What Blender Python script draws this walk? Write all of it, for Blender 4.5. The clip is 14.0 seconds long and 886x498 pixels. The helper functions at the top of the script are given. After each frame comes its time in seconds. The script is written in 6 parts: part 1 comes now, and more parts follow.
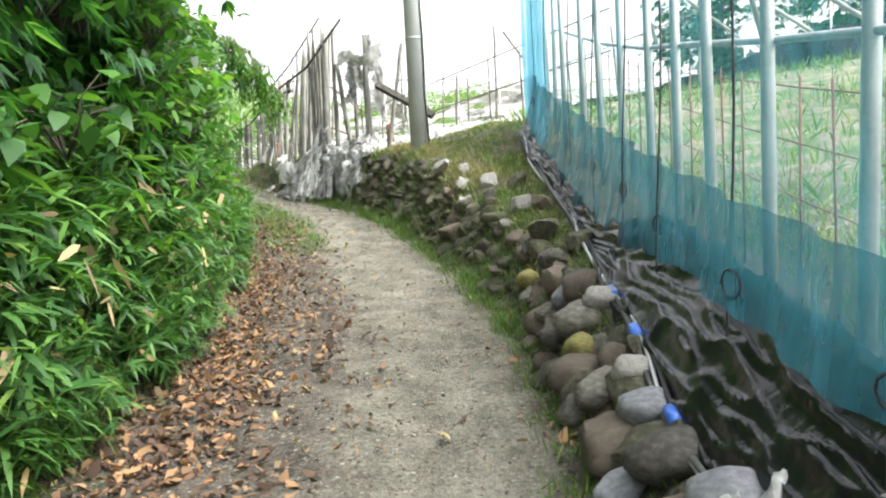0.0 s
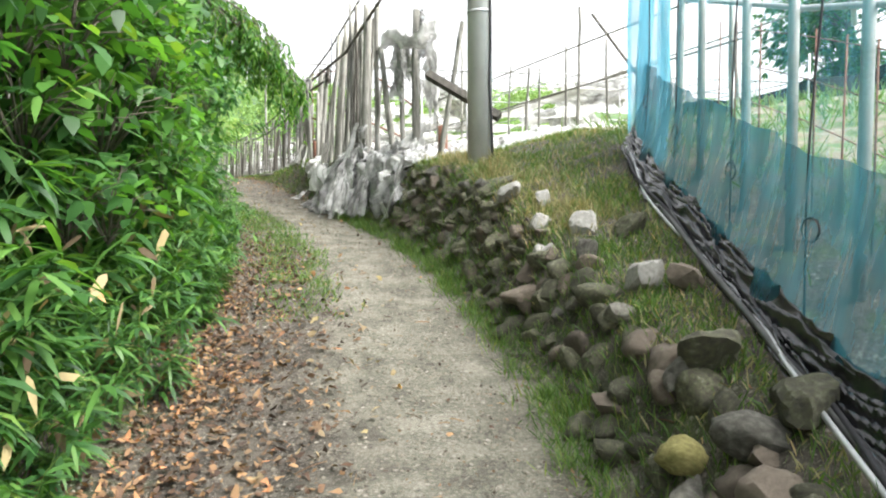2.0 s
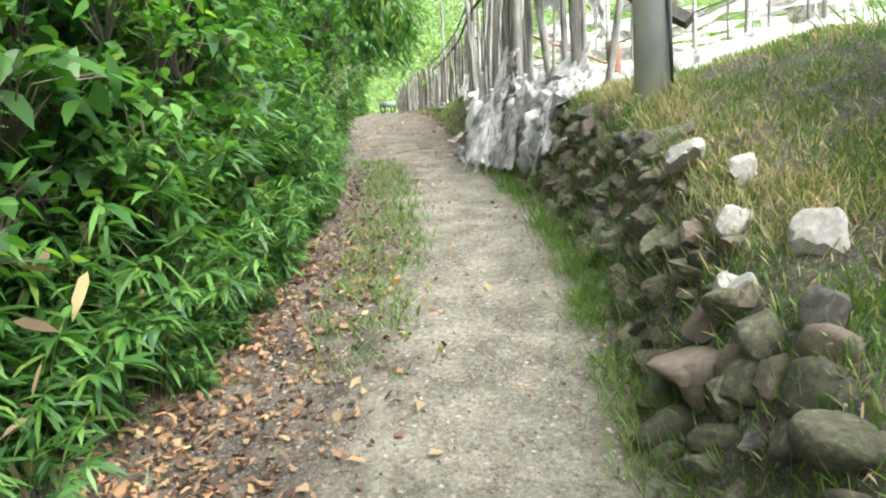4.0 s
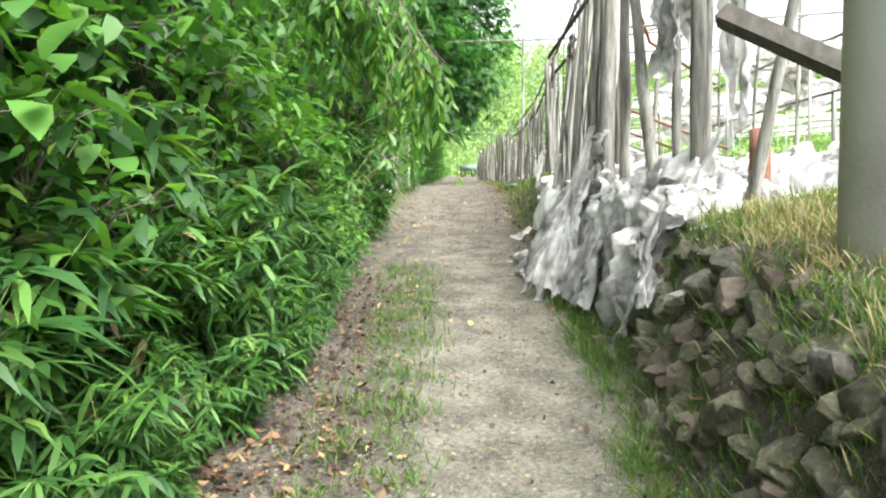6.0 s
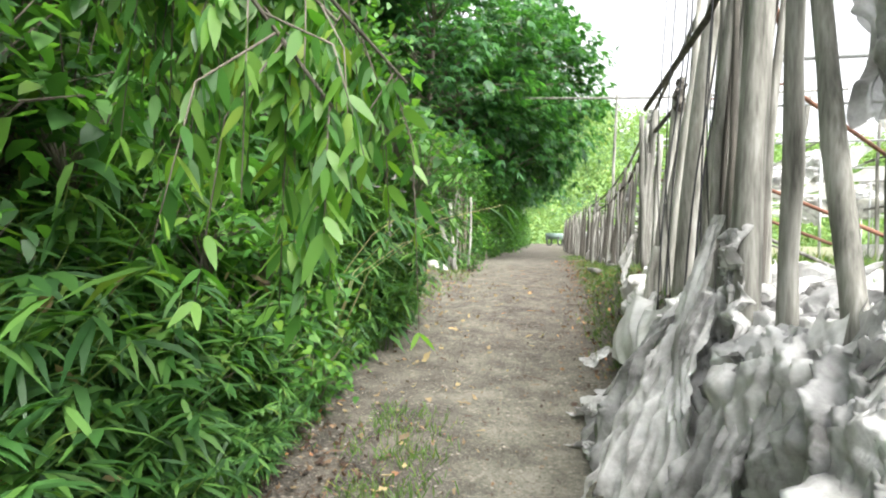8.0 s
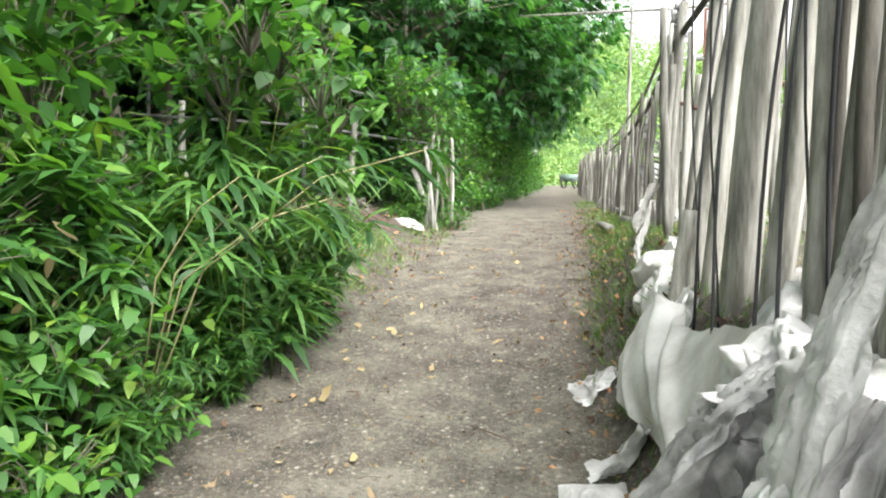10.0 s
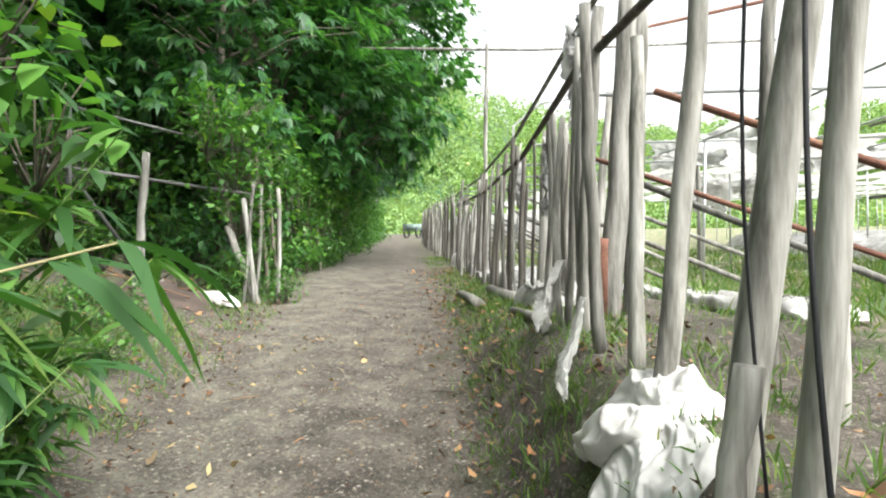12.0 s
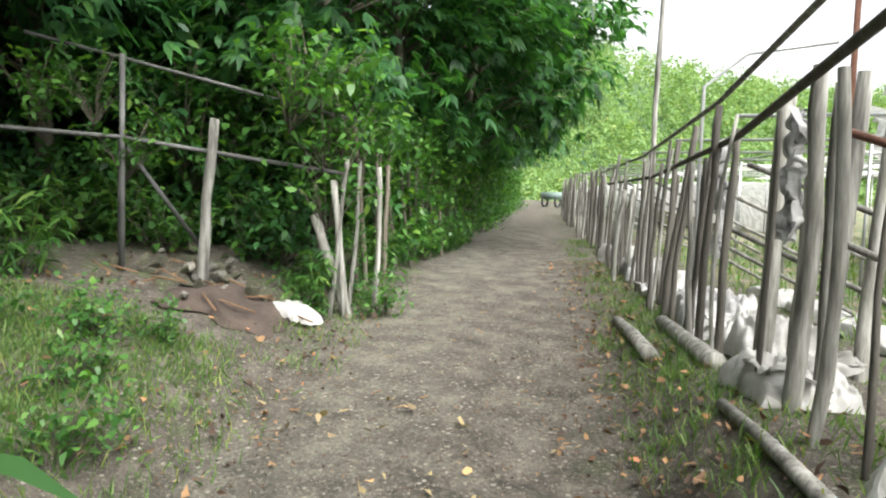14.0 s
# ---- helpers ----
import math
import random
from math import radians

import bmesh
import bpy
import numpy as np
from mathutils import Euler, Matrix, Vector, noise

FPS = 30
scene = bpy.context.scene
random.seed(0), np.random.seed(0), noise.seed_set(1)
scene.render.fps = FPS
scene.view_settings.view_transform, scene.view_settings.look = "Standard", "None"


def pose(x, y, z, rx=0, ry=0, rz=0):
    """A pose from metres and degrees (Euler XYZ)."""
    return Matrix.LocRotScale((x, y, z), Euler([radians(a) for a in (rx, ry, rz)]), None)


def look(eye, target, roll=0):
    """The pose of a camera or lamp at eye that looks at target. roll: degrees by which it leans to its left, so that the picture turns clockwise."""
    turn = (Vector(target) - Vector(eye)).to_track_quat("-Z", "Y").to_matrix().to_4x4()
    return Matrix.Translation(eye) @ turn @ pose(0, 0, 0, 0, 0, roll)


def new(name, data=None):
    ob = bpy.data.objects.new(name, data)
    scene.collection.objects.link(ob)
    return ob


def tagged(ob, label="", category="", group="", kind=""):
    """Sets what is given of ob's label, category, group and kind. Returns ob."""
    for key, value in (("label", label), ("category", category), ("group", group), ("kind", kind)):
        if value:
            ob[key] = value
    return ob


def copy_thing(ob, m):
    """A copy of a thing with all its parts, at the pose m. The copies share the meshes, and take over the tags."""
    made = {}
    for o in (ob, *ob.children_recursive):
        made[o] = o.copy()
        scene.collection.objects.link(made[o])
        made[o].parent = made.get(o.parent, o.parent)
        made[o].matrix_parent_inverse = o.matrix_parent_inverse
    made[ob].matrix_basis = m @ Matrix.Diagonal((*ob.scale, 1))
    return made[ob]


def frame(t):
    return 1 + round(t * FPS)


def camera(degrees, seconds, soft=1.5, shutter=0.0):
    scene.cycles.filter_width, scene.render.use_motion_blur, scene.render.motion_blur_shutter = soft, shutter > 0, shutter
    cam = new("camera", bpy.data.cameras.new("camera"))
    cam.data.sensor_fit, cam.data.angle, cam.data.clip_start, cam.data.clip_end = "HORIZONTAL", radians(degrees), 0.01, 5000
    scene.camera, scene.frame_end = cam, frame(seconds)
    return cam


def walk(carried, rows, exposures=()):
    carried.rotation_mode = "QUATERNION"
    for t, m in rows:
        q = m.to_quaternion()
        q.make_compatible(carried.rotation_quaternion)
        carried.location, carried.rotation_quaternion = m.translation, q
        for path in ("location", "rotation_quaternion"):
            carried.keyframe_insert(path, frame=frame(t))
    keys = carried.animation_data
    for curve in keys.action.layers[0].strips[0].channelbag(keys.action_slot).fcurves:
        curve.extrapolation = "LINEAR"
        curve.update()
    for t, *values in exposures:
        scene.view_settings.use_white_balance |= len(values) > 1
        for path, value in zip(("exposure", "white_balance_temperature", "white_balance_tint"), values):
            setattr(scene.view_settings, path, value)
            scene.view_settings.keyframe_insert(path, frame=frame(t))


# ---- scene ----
cam = camera(66.0, 14.0, 2.1)
PATH = [
    (0, (0.054, -0.4, 1.563), (0.033, 1.596, 1.438), -3.1),
    (0.5, (-0.006, 0.254, 1.669), (-0.06, 2.25, 1.555), -1.1),
    (1, (0.036, 0.88, 1.781), (-0.065, 2.876, 1.704), -0.9),
    (1.5, (-0.063, 1.503, 1.837), (-0.237, 3.493, 1.744), 0.3),
    (2, (-0.039, 2.068, 1.928), (-0.218, 4.056, 1.8), -0.4),
    (2.2, (-0.052, 2.332, 1.994), (-0.259, 4.316, 1.847), 0.3),
    (4.3, (0.257, 4.444, 2.316), (-0.618, 6.205, 1.949), -4.6),
    (4.5, (0.228, 4.654, 2.376), (-0.69, 6.391, 2.001), -4.4),
    (5, (0.025, 5.208, 2.461), (-0.946, 6.925, 2.128), -3.1),
    (5.5, (-0.108, 5.773, 2.551), (-1.064, 7.517, 2.335), -2.7),
    (6, (-0.399, 6.35, 2.61), (-1.404, 8.071, 2.442), -1.3),
    (6.5, (-0.599, 6.946, 2.695), (-1.611, 8.671, 2.639), -0.0),
    (7, (-0.83, 7.47, 2.757), (-1.915, 9.151, 2.758), 0.5),
    (7.5, (-1.008, 8.004, 2.828), (-2.147, 9.648, 2.874), 1.1),
    (8, (-1.222, 8.518, 2.897), (-2.446, 10.1, 2.907), 1.7),
    (8.2, (-1.331, 8.726, 2.917), (-2.522, 10.332, 2.888), 1.8),
    (10.3, (-2.158, 10.669, 3.083), (-3.424, 12.209, 2.92), -0.3),
    (10.5, (-2.275, 10.799, 3.105), (-3.431, 12.425, 2.976), 0.3),
    (11, (-2.446, 11.22, 3.176), (-3.491, 12.926, 3.178), 0.1),
    (11.5, (-2.727, 11.575, 3.206), (-3.797, 13.264, 3.188), 0.0),
    (12, (-3.006, 11.939, 3.247), (-3.883, 13.736, 3.226), -0.3),
    (12.5, (-3.263, 12.358, 3.309), (-4.298, 14.069, 3.329), -0.7),
    (13, (-3.479, 12.784, 3.37), (-4.402, 14.557, 3.329), 0.6),
    (13.5, (-3.666, 13.228, 3.474), (-4.778, 14.888, 3.37), 0.6),
    (14, (-3.956, 13.601, 3.575), (-5.166, 15.187, 3.435), 1.9),
]
EXPOSURES = [(0, 1.93), (2.2, 1.93), (4.4, 2.15), (6, 2.2), (8, 2.0), (10.5, 2.12), (11.5, 1.95), (13, 1.58), (14, 1.57)]
walk(cam, [(t, look(eye, target, roll)) for t, eye, target, roll in PATH], EXPOSURES)

# ---- world, sun, exposure ----
world = bpy.data.worlds.new("world")
scene.world = world
world.use_nodes = True
wn, wl = world.node_tree.nodes, world.node_tree.links
wn.clear()
sky = wn.new("ShaderNodeTexSky")
sky.sky_type = "NISHITA"
sky.sun_disc = False
SUN_UP, SUN_ROUND = radians(52), radians(112)
sky.sun_elevation, sky.sun_rotation = SUN_UP, SUN_ROUND
sky.dust_density, sky.air_density = 4.0, 1.0
veil = wn.new("ShaderNodeHueSaturation")
veil.inputs["Saturation"].default_value = 0.12
bg = wn.new("ShaderNodeBackground")
bg.inputs["Strength"].default_value = 0.15
wout = wn.new("ShaderNodeOutputWorld")
wl.new(sky.outputs[0], veil.inputs["Color"])
wl.new(veil.outputs[0], bg.inputs["Color"])
wl.new(bg.outputs[0], wout.inputs["Surface"])
sun = new("sun", bpy.data.lights.new("sun", "SUN"))
sun.data.energy, sun.data.angle, sun.data.color = 2.0, radians(40), (1.0, 0.98, 0.93)
# the sun stands high over the field, veiled by cloud
sun_way = Vector((math.sin(SUN_ROUND) * math.cos(SUN_UP), math.cos(SUN_ROUND) * math.cos(SUN_UP), math.sin(SUN_UP)))
sun.matrix_world = look(sun_way * 50, (0, 0, 0))

# ---- the lie of the land: s metres along the lane, c metres to its right ----
AXIS = [(0.2, -30), (0, -6), (-0.1, -0.4), (-0.15, 2.3), (-0.25, 4.5), (-0.7, 6.35), (-1.6, 8.7), (-2.7, 10.8), (-4.4, 13.6),
        (-6.2, 17.0), (-8.2, 20.5), (-21, 42.9), (-70, 128)]
axis = np.array(AXIS, float)
seg = np.hypot(*np.diff(axis, axis=0).T)
axis_s = np.r_[0, np.cumsum(seg)] - seg[0]
s_fine = np.arange(-24, 140, 0.25)
line = np.stack([np.interp(s_fine, axis_s, axis[:, k]) for k in (0, 1)], 1)
soft_k = np.hanning(9) / np.hanning(9).sum()
pad = np.pad(line, ((4, 4), (0, 0)), mode="edge")
smooth = np.stack([np.convolve(pad[:, k], soft_k, "valid") for k in (0, 1)], 1)
smooth[:6], smooth[-6:] = line[:6], line[-6:]
line = smooth
tang = np.gradient(line, axis=0)
tang /= np.linalg.norm(tang, axis=1)[:, None]
RISE = [(-24, -2.2), (0, -0.6), (6, 0.1), (9.5, 0.6), (11.4, 0.85), (12.5, 1.02), (14, 1.33), (16, 1.6), (18, 1.8), (21, 2.18), (24.5, 2.52),
        (28, 2.72), (36, 2.92), (44, 3.08), (50, 3.3), (58, 3.62), (70, 3.85), (140, 4.3)]
rise = np.interp(s_fine, *zip(*RISE))
rise = np.convolve(np.pad(rise, 3, mode="edge"), np.ones(7) / 7, "valid")
BANK1 = [(-24, .2), (5, .35), (7.6, .38), (9.3, .46), (10.5, .5), (12.6, .68), (14, .82), (14.7, .91), (16.4, .8), (17.4, .78), (18.2, .74), (19, .71), (20.5, .62), (22, .52), (23.4, .34), (24.7, .18), (28, .04), (34, 0)]
BANK2 = [(-24, .4), (5, .5), (7.6, .55), (9.3, .72), (10.5, .85), (12.6, 1.14), (14.7, 1.27), (16.4, 1.0), (17.4, .9), (18.2, .8), (19, .75), (20.5, .66), (22, .55), (23.4, .36), (24.7, .19), (28, .04), (34, 0)]
FIELD = [(-24, .3), (8, .3), (11, .26), (14, .17), (17, .08), (20, .03), (30, .02)]


def sc_of(xy):
    """Distance along the lane and to its right, of an array of places."""
    xy = np.asarray(xy, float)
    out = np.empty_like(xy)
    for a in range(0, len(xy), 4000):
        q = xy[a:a + 4000]
        i = ((q[:, None, :] - line[None]) ** 2).sum(2).argmin(1)
        r = q - line[i]
        out[a:a + 4000, 0] = s_fine[i] + (r * tang[i]).sum(1)
        out[a:a + 4000, 1] = r[:, 0] * tang[i][:, 1] - r[:, 1] * tang[i][:, 0]
    return out


def ease(x):
    x = np.clip(x, 0, 1)
    return x * x * (3 - 2 * x)


def height(s, c):
    s, c = np.asarray(s, float), np.asarray(c, float)
    z = np.interp(s, s_fine, rise)
    b1, b2 = np.interp(s, *zip(*BANK1)), np.interp(s, *zip(*BANK2))
    z = z + b1 * ease((c - 0.7) / 0.5) + (b2 - b1) * np.clip((c - 1.2) / 1.3, 0, 1)
    fs = np.interp(s, *zip(*FIELD))
    z = z + fs * np.clip(c - 2.5, 0, 14) + fs * 0.4 * np.clip(c - 16.5, 0, 40)
    z = z + 0.28 * np.clip(-1.25 - c, 0, 1.3) + 0.1 * np.clip(-2.55 - c, 0, 12)
    ruts = 0.02 * (np.exp(-((c - 0.25) / 0.3) ** 2) + np.exp(-((c + 0.85) / 0.28) ** 2))
    return z - ruts


def at(s, c, h=0.0):
    x, y = np.interp(s, s_fine, line[:, 0]), np.interp(s, s_fine, line[:, 1])
    tx, ty = np.interp(s, s_fine, tang[:, 0]), np.interp(s, s_fine, tang[:, 1])
    return Vector((float(x + c * ty), float(y - c * tx), float(height(s, c)) + h))


def heading(s):
    return math.atan2(np.interp(s, s_fine, tang[:, 1]), np.interp(s, s_fine, tang[:, 0]))


def spread(s, c, h):
    """Arrays of s, c, h to an array of places."""
    s, c = np.asarray(s, float), np.asarray(c, float)
    tx, ty = np.interp(s, s_fine, tang[:, 0]), np.interp(s, s_fine, tang[:, 1])
    x, y = np.interp(s, s_fine, line[:, 0]) + c * ty, np.interp(s, s_fine, line[:, 1]) - c * tx
    return np.stack([x, y, height(s, c) + h], 1)


# ---- materials ----
def nodes_of(name):
    m = bpy.data.materials.new(name)
    m.use_nodes = True
    t = m.node_tree
    return m, t, t.nodes["Principled BSDF"], t.nodes["Material Output"]


def noise_node(t, scale, detail=5, coord="Object", stretch=None, rough=0.55):
    co = t.nodes.new("ShaderNodeTexCoord")
    n = t.nodes.new("ShaderNodeTexNoise")
    n.inputs["Scale"].default_value, n.inputs["Detail"].default_value, n.inputs["Roughness"].default_value = scale, detail, rough
    if stretch:
        mp = t.nodes.new("ShaderNodeMapping")
        mp.inputs["Scale"].default_value = stretch
        t.links.new(co.outputs[coord], mp.inputs["Vector"])
        t.links.new(mp.outputs[0], n.inputs["Vector"])
    else:
        t.links.new(co.outputs[coord], n.inputs["Vector"])
    return n.outputs["Fac"]


def ramp(t, fac, stops):
    r = t.nodes.new("ShaderNodeValToRGB")
    while len(r.color_ramp.elements) < len(stops):
        r.color_ramp.elements.new(0.5)
    for e, (p, c) in zip(r.color_ramp.elements, stops):
        e.position, e.color = p, (*c, 1)
    t.links.new(fac, r.inputs["Fac"])
    return r.outputs["Color"]


def mix(t, fac, a, b, mode="MIX"):
    m = t.nodes.new("ShaderNodeMix")
    m.data_type, m.blend_type = "RGBA", mode
    for sock, v in ((m.inputs["Factor"], fac), (m.inputs["A"], a), (m.inputs["B"], b)):
        if isinstance(v, (int, float)):
            sock.default_value = v
        elif isinstance(v, tuple):
            sock.default_value = (*v, 1)
        else:
            t.links.new(v, sock)
    return m.outputs["Result"]


def maths(t, op, a, b=0.0):
    m = t.nodes.new("ShaderNodeMath")
    m.operation = op
    for sock, v in zip(m.inputs, (a, b)):
        if isinstance(v, (int, float)):
            sock.default_value = v
        else:
            t.links.new(v, sock)
    return m.outputs[0]


def bumped(t, bsdf, fac, strength, distance=0.01):
    b = t.nodes.new("ShaderNodeBump")
    b.inputs["Strength"].default_value, b.inputs["Distance"].default_value = strength, distance
    t.links.new(fac, b.inputs["Height"])
    t.links.new(b.outputs[0], bsdf.inputs["Normal"])


def vary(t, colour, amount, source="object"):
    if source == "object":
        r = t.nodes.new("ShaderNodeObjectInfo").outputs["Random"]
    else:
        r = t.nodes.new("ShaderNodeNewGeometry").outputs["Random Per Island"]
    h = t.nodes.new("ShaderNodeHueSaturation")
    h.inputs["Saturation"].default_value = 1.0
    t.links.new(maths(t, "ADD", maths(t, "MULTIPLY", r, amount * 2), 1 - amount), h.inputs["Value"])
    t.links.new(colour, h.inputs["Color"])
    return h.outputs["Color"]


def surface(name, stops, scale, rough, grain=60.0, bump=0.3, dist=0.005, stretch=None, metal=0.0, random_by=0.0, source="object", wear=0.35):
    """Two scales of noise in a colour ramp, with fine relief."""
    m, t, b, _ = nodes_of(name)
    big, fine = noise_node(t, scale, 4, stretch=stretch), noise_node(t, grain, 5, stretch=stretch)
    both = maths(t, "ADD", maths(t, "MULTIPLY", big, 1 - wear), maths(t, "MULTIPLY", fine, wear))
    col = ramp(t, both, stops)
    if random_by:
        col = vary(t, col, random_by, source)
    t.links.new(col, b.inputs["Base Color"])
    b.inputs["Roughness"].default_value, b.inputs["Metallic"].default_value = rough, metal
    bumped(t, b, both, bump, dist)
    return m


def leafy(name, dark, mid, light, through_light=0.35, rough=0.45, patch=1.3):
    m, t, b, out = nodes_of(name)
    r = t.nodes.new("ShaderNodeNewGeometry").outputs["Random Per Island"]
    col = ramp(t, r, [(0.0, dark), (0.45, mid), (0.93, light), (1.0, (light[0] * 1.5, light[1] * 1.05, light[2]))])
    col = mix(t, maths(t, "MULTIPLY", noise_node(t, patch, 2), 0.5), col, dark)
    t.links.new(col, b.inputs["Base Color"])
    b.inputs["Roughness"].default_value = rough
    tr = t.nodes.new("ShaderNodeBsdfTranslucent")
    t.links.new(mix(t, 1.0, col, (1.5, 1.6, 0.6), "MULTIPLY"), tr.inputs["Color"])
    ms = t.nodes.new("ShaderNodeMixShader")
    ms.inputs[0].default_value = through_light
    t.links.new(b.outputs[0], ms.inputs[1])
    t.links.new(tr.outputs[0], ms.inputs[2])
    t.links.new(ms.outputs[0], out.inputs["Surface"])
    return m


def sheeting(name, colour, clear, rough=0.35, soil=(0.25, 0.24, 0.22), bump=0.9):
    """Thin plastic film or net: part clear, part pale and lit through."""
    m, t, b, out = nodes_of(name)
    n = noise_node(t, 5.0, 7, rough=0.65)
    col = mix(t, ramp(t, n, [(0.38, (0, 0, 0)), (0.66, (0.9, 0.9, 0.9))]), colour, soil)
    t.links.new(col, b.inputs["Base Color"])
    b.inputs["Roughness"].default_value = rough
    bumped(t, b, noise_node(t, 16, 6, rough=0.6), bump * 0.6, 0.03 * bump)
    tr = t.nodes.new("ShaderNodeBsdfTranslucent")
    t.links.new(col, tr.inputs["Color"])
    m1 = t.nodes.new("ShaderNodeMixShader")
    m1.inputs[0].default_value = 0.3
    t.links.new(b.outputs[0], m1.inputs[1])
    t.links.new(tr.outputs[0], m1.inputs[2])
    cl = t.nodes.new("ShaderNodeBsdfTransparent")
    m2 = t.nodes.new("ShaderNodeMixShader")
    m2.inputs[0].default_value = clear
    t.links.new(m1.outputs[0], m2.inputs[1])
    t.links.new(cl.outputs[0], m2.inputs[2])
    t.links.new(m2.outputs[0], out.inputs["Surface"])
    return m


def ground_material():
    """Trodden lane of pale grit and brown earth; turf and soil to its sides. The second UV-like map holds s and c."""
    m, t, b, _ = nodes_of("earth and grit")
    uv = t.nodes.new("ShaderNodeUVMap")
    uv.uv_map = "lane"
    sep = t.nodes.new("ShaderNodeSeparateXYZ")
    t.links.new(uv.outputs[0], sep.inputs[0])
    s, c = sep.outputs["X"], sep.outputs["Y"]
    wob = maths(t, "MULTIPLY", maths(t, "SUBTRACT", noise_node(t, 1.4, 5), 0.5), 0.9)
    cw = maths(t, "ADD", c, wob)

    def band(mid, half, edge):
        d = maths(t, "ABSOLUTE", maths(t, "SUBTRACT", cw, mid))
        x = t.nodes.new("ShaderNodeMapRange")
        x.inputs["From Min"].default_value, x.inputs["From Max"].default_value = half + edge, half - edge
        t.links.new(d, x.inputs["Value"])
        return x.outputs[0]

    def over(a, z):
        x = t.nodes.new("ShaderNodeMapRange")
        x.inputs["From Min"].default_value, x.inputs["From Max"].default_value = a, z
        t.links.new(s, x.inputs["Value"])
        return x.outputs[0]

    grain, mid_n, speck = noise_node(t, 38, 10, rough=0.78), noise_node(t, 4.0, 6), noise_node(t, 170, 3, rough=0.8)
    soil = ramp(t, maths(t, "ADD", maths(t, "MULTIPLY", grain, 0.5), maths(t, "MULTIPLY", mid_n, 0.5)), [(0.41, (0.022, 0.018, 0.014)), (0.5, (0.06, 0.051, 0.04)), (0.59, (0.13, 0.114, 0.091))])
    grit = ramp(t, maths(t, "ADD", maths(t, "MULTIPLY", grain, 0.6), maths(t, "MULTIPLY", mid_n, 0.4)), [(0.41, (0.075, 0.072, 0.055)), (0.5, (0.148, 0.142, 0.11)), (0.6, (0.262, 0.252, 0.205))])
    moss = ramp(t, grain, [(0.3, (0.03, 0.045, 0.015)), (0.6, (0.09, 0.12, 0.04)), (0.8, (0.2, 0.18, 0.09))])
    # the early stretch is pale grit, the later one browner earth
    late = over(17.5, 21.0)
    lane_c = mix(t, maths(t, "MULTIPLY", late, 0.82), grit, soil)
    col = mix(t, band(0.2, 0.55, 0.22), soil, lane_c)
    col = mix(t, maths(t, "MULTIPLY", maths(t, "MULTIPLY", late, band(-0.75, 0.4, 0.25)), 0.5), col, grit)
    side = maths(t, "SUBTRACT", 1.0, band(-0.25, 1.05, 0.2))
    side_c = mix(t, ramp(t, mid_n, [(0.36, (0, 0, 0)), (0.5, (1, 1, 1))]), moss, soil)
    col = mix(t, side, col, side_c)
    field = t.nodes.new("ShaderNodeMapRange")
    field.inputs["From Min"].default_value, field.inputs["From Max"].default_value = 2.2, 3.2
    t.links.new(cw, field.inputs["Value"])
    turf = ramp(t, mid_n, [(0.35, (0.05, 0.11, 0.025)), (0.46, (0.1, 0.17, 0.05)), (0.53, (0.2, 0.165, 0.105)), (0.7, (0.32, 0.285, 0.21))])
    col = mix(t, field.outputs[0], col, turf)
    # loose stones trodden in, of two sizes, each with its own tone
    heights = []
    for scale, seed in ((34.0, 3.0), (95.0, 11.0)):
        co = t.nodes.new("ShaderNodeTexCoord")
        wrap = t.nodes.new("ShaderNodeVectorMath")
        wrap.operation = "ADD"
        t.links.new(co.outputs["Object"], wrap.inputs[0])
        wrap.inputs[1].default_value = (seed, seed, seed)
        cell = t.nodes.new("ShaderNodeTexVoronoi")
        cell.inputs["Scale"].default_value = scale
        t.links.new(wrap.outputs[0], cell.inputs["Vector"])
        tone = t.nodes.new("ShaderNodeSeparateXYZ")
        t.links.new(cell.outputs["Color"], tone.inputs[0])
        body = ramp(t, cell.outputs["Distance"], [(0.25, (1, 1, 1)), (0.5, (0, 0, 0))])
        pick = ramp(t, tone.outputs["X"], [(0.5, (0, 0, 0)), (0.75, (1, 1, 1))])
        there = mix(t, 1.0, body, pick, "MULTIPLY")
        stone_c = ramp(t, tone.outputs["Y"], [(0.0, (0.05, 0.042, 0.034)), (0.4, (0.15, 0.125, 0.095)), (0.75, (0.26, 0.23, 0.18)), (1.0, (0.42, 0.39, 0.34))])
        col = mix(t, maths(t, "MULTIPLY", there, 0.75), col, stone_c)
        heights.append(maths(t, "MULTIPLY", there, 14.0 / scale))
    col = mix(t, ramp(t, speck, [(0.6, (0, 0, 0)), (0.68, (0.7, 0.7, 0.7))]), col, (0.42, 0.39, 0.34))
    t.links.new(col, b.inputs["Base Color"])
    b.inputs["Roughness"].default_value = 0.95
    relief = maths(t, "ADD", maths(t, "ADD", heights[0], heights[1]), maths(t, "ADD", grain, maths(t, "MULTIPLY", speck, 0.5)))
    bumped(t, b, relief, 0.9, 0.018)
    return m


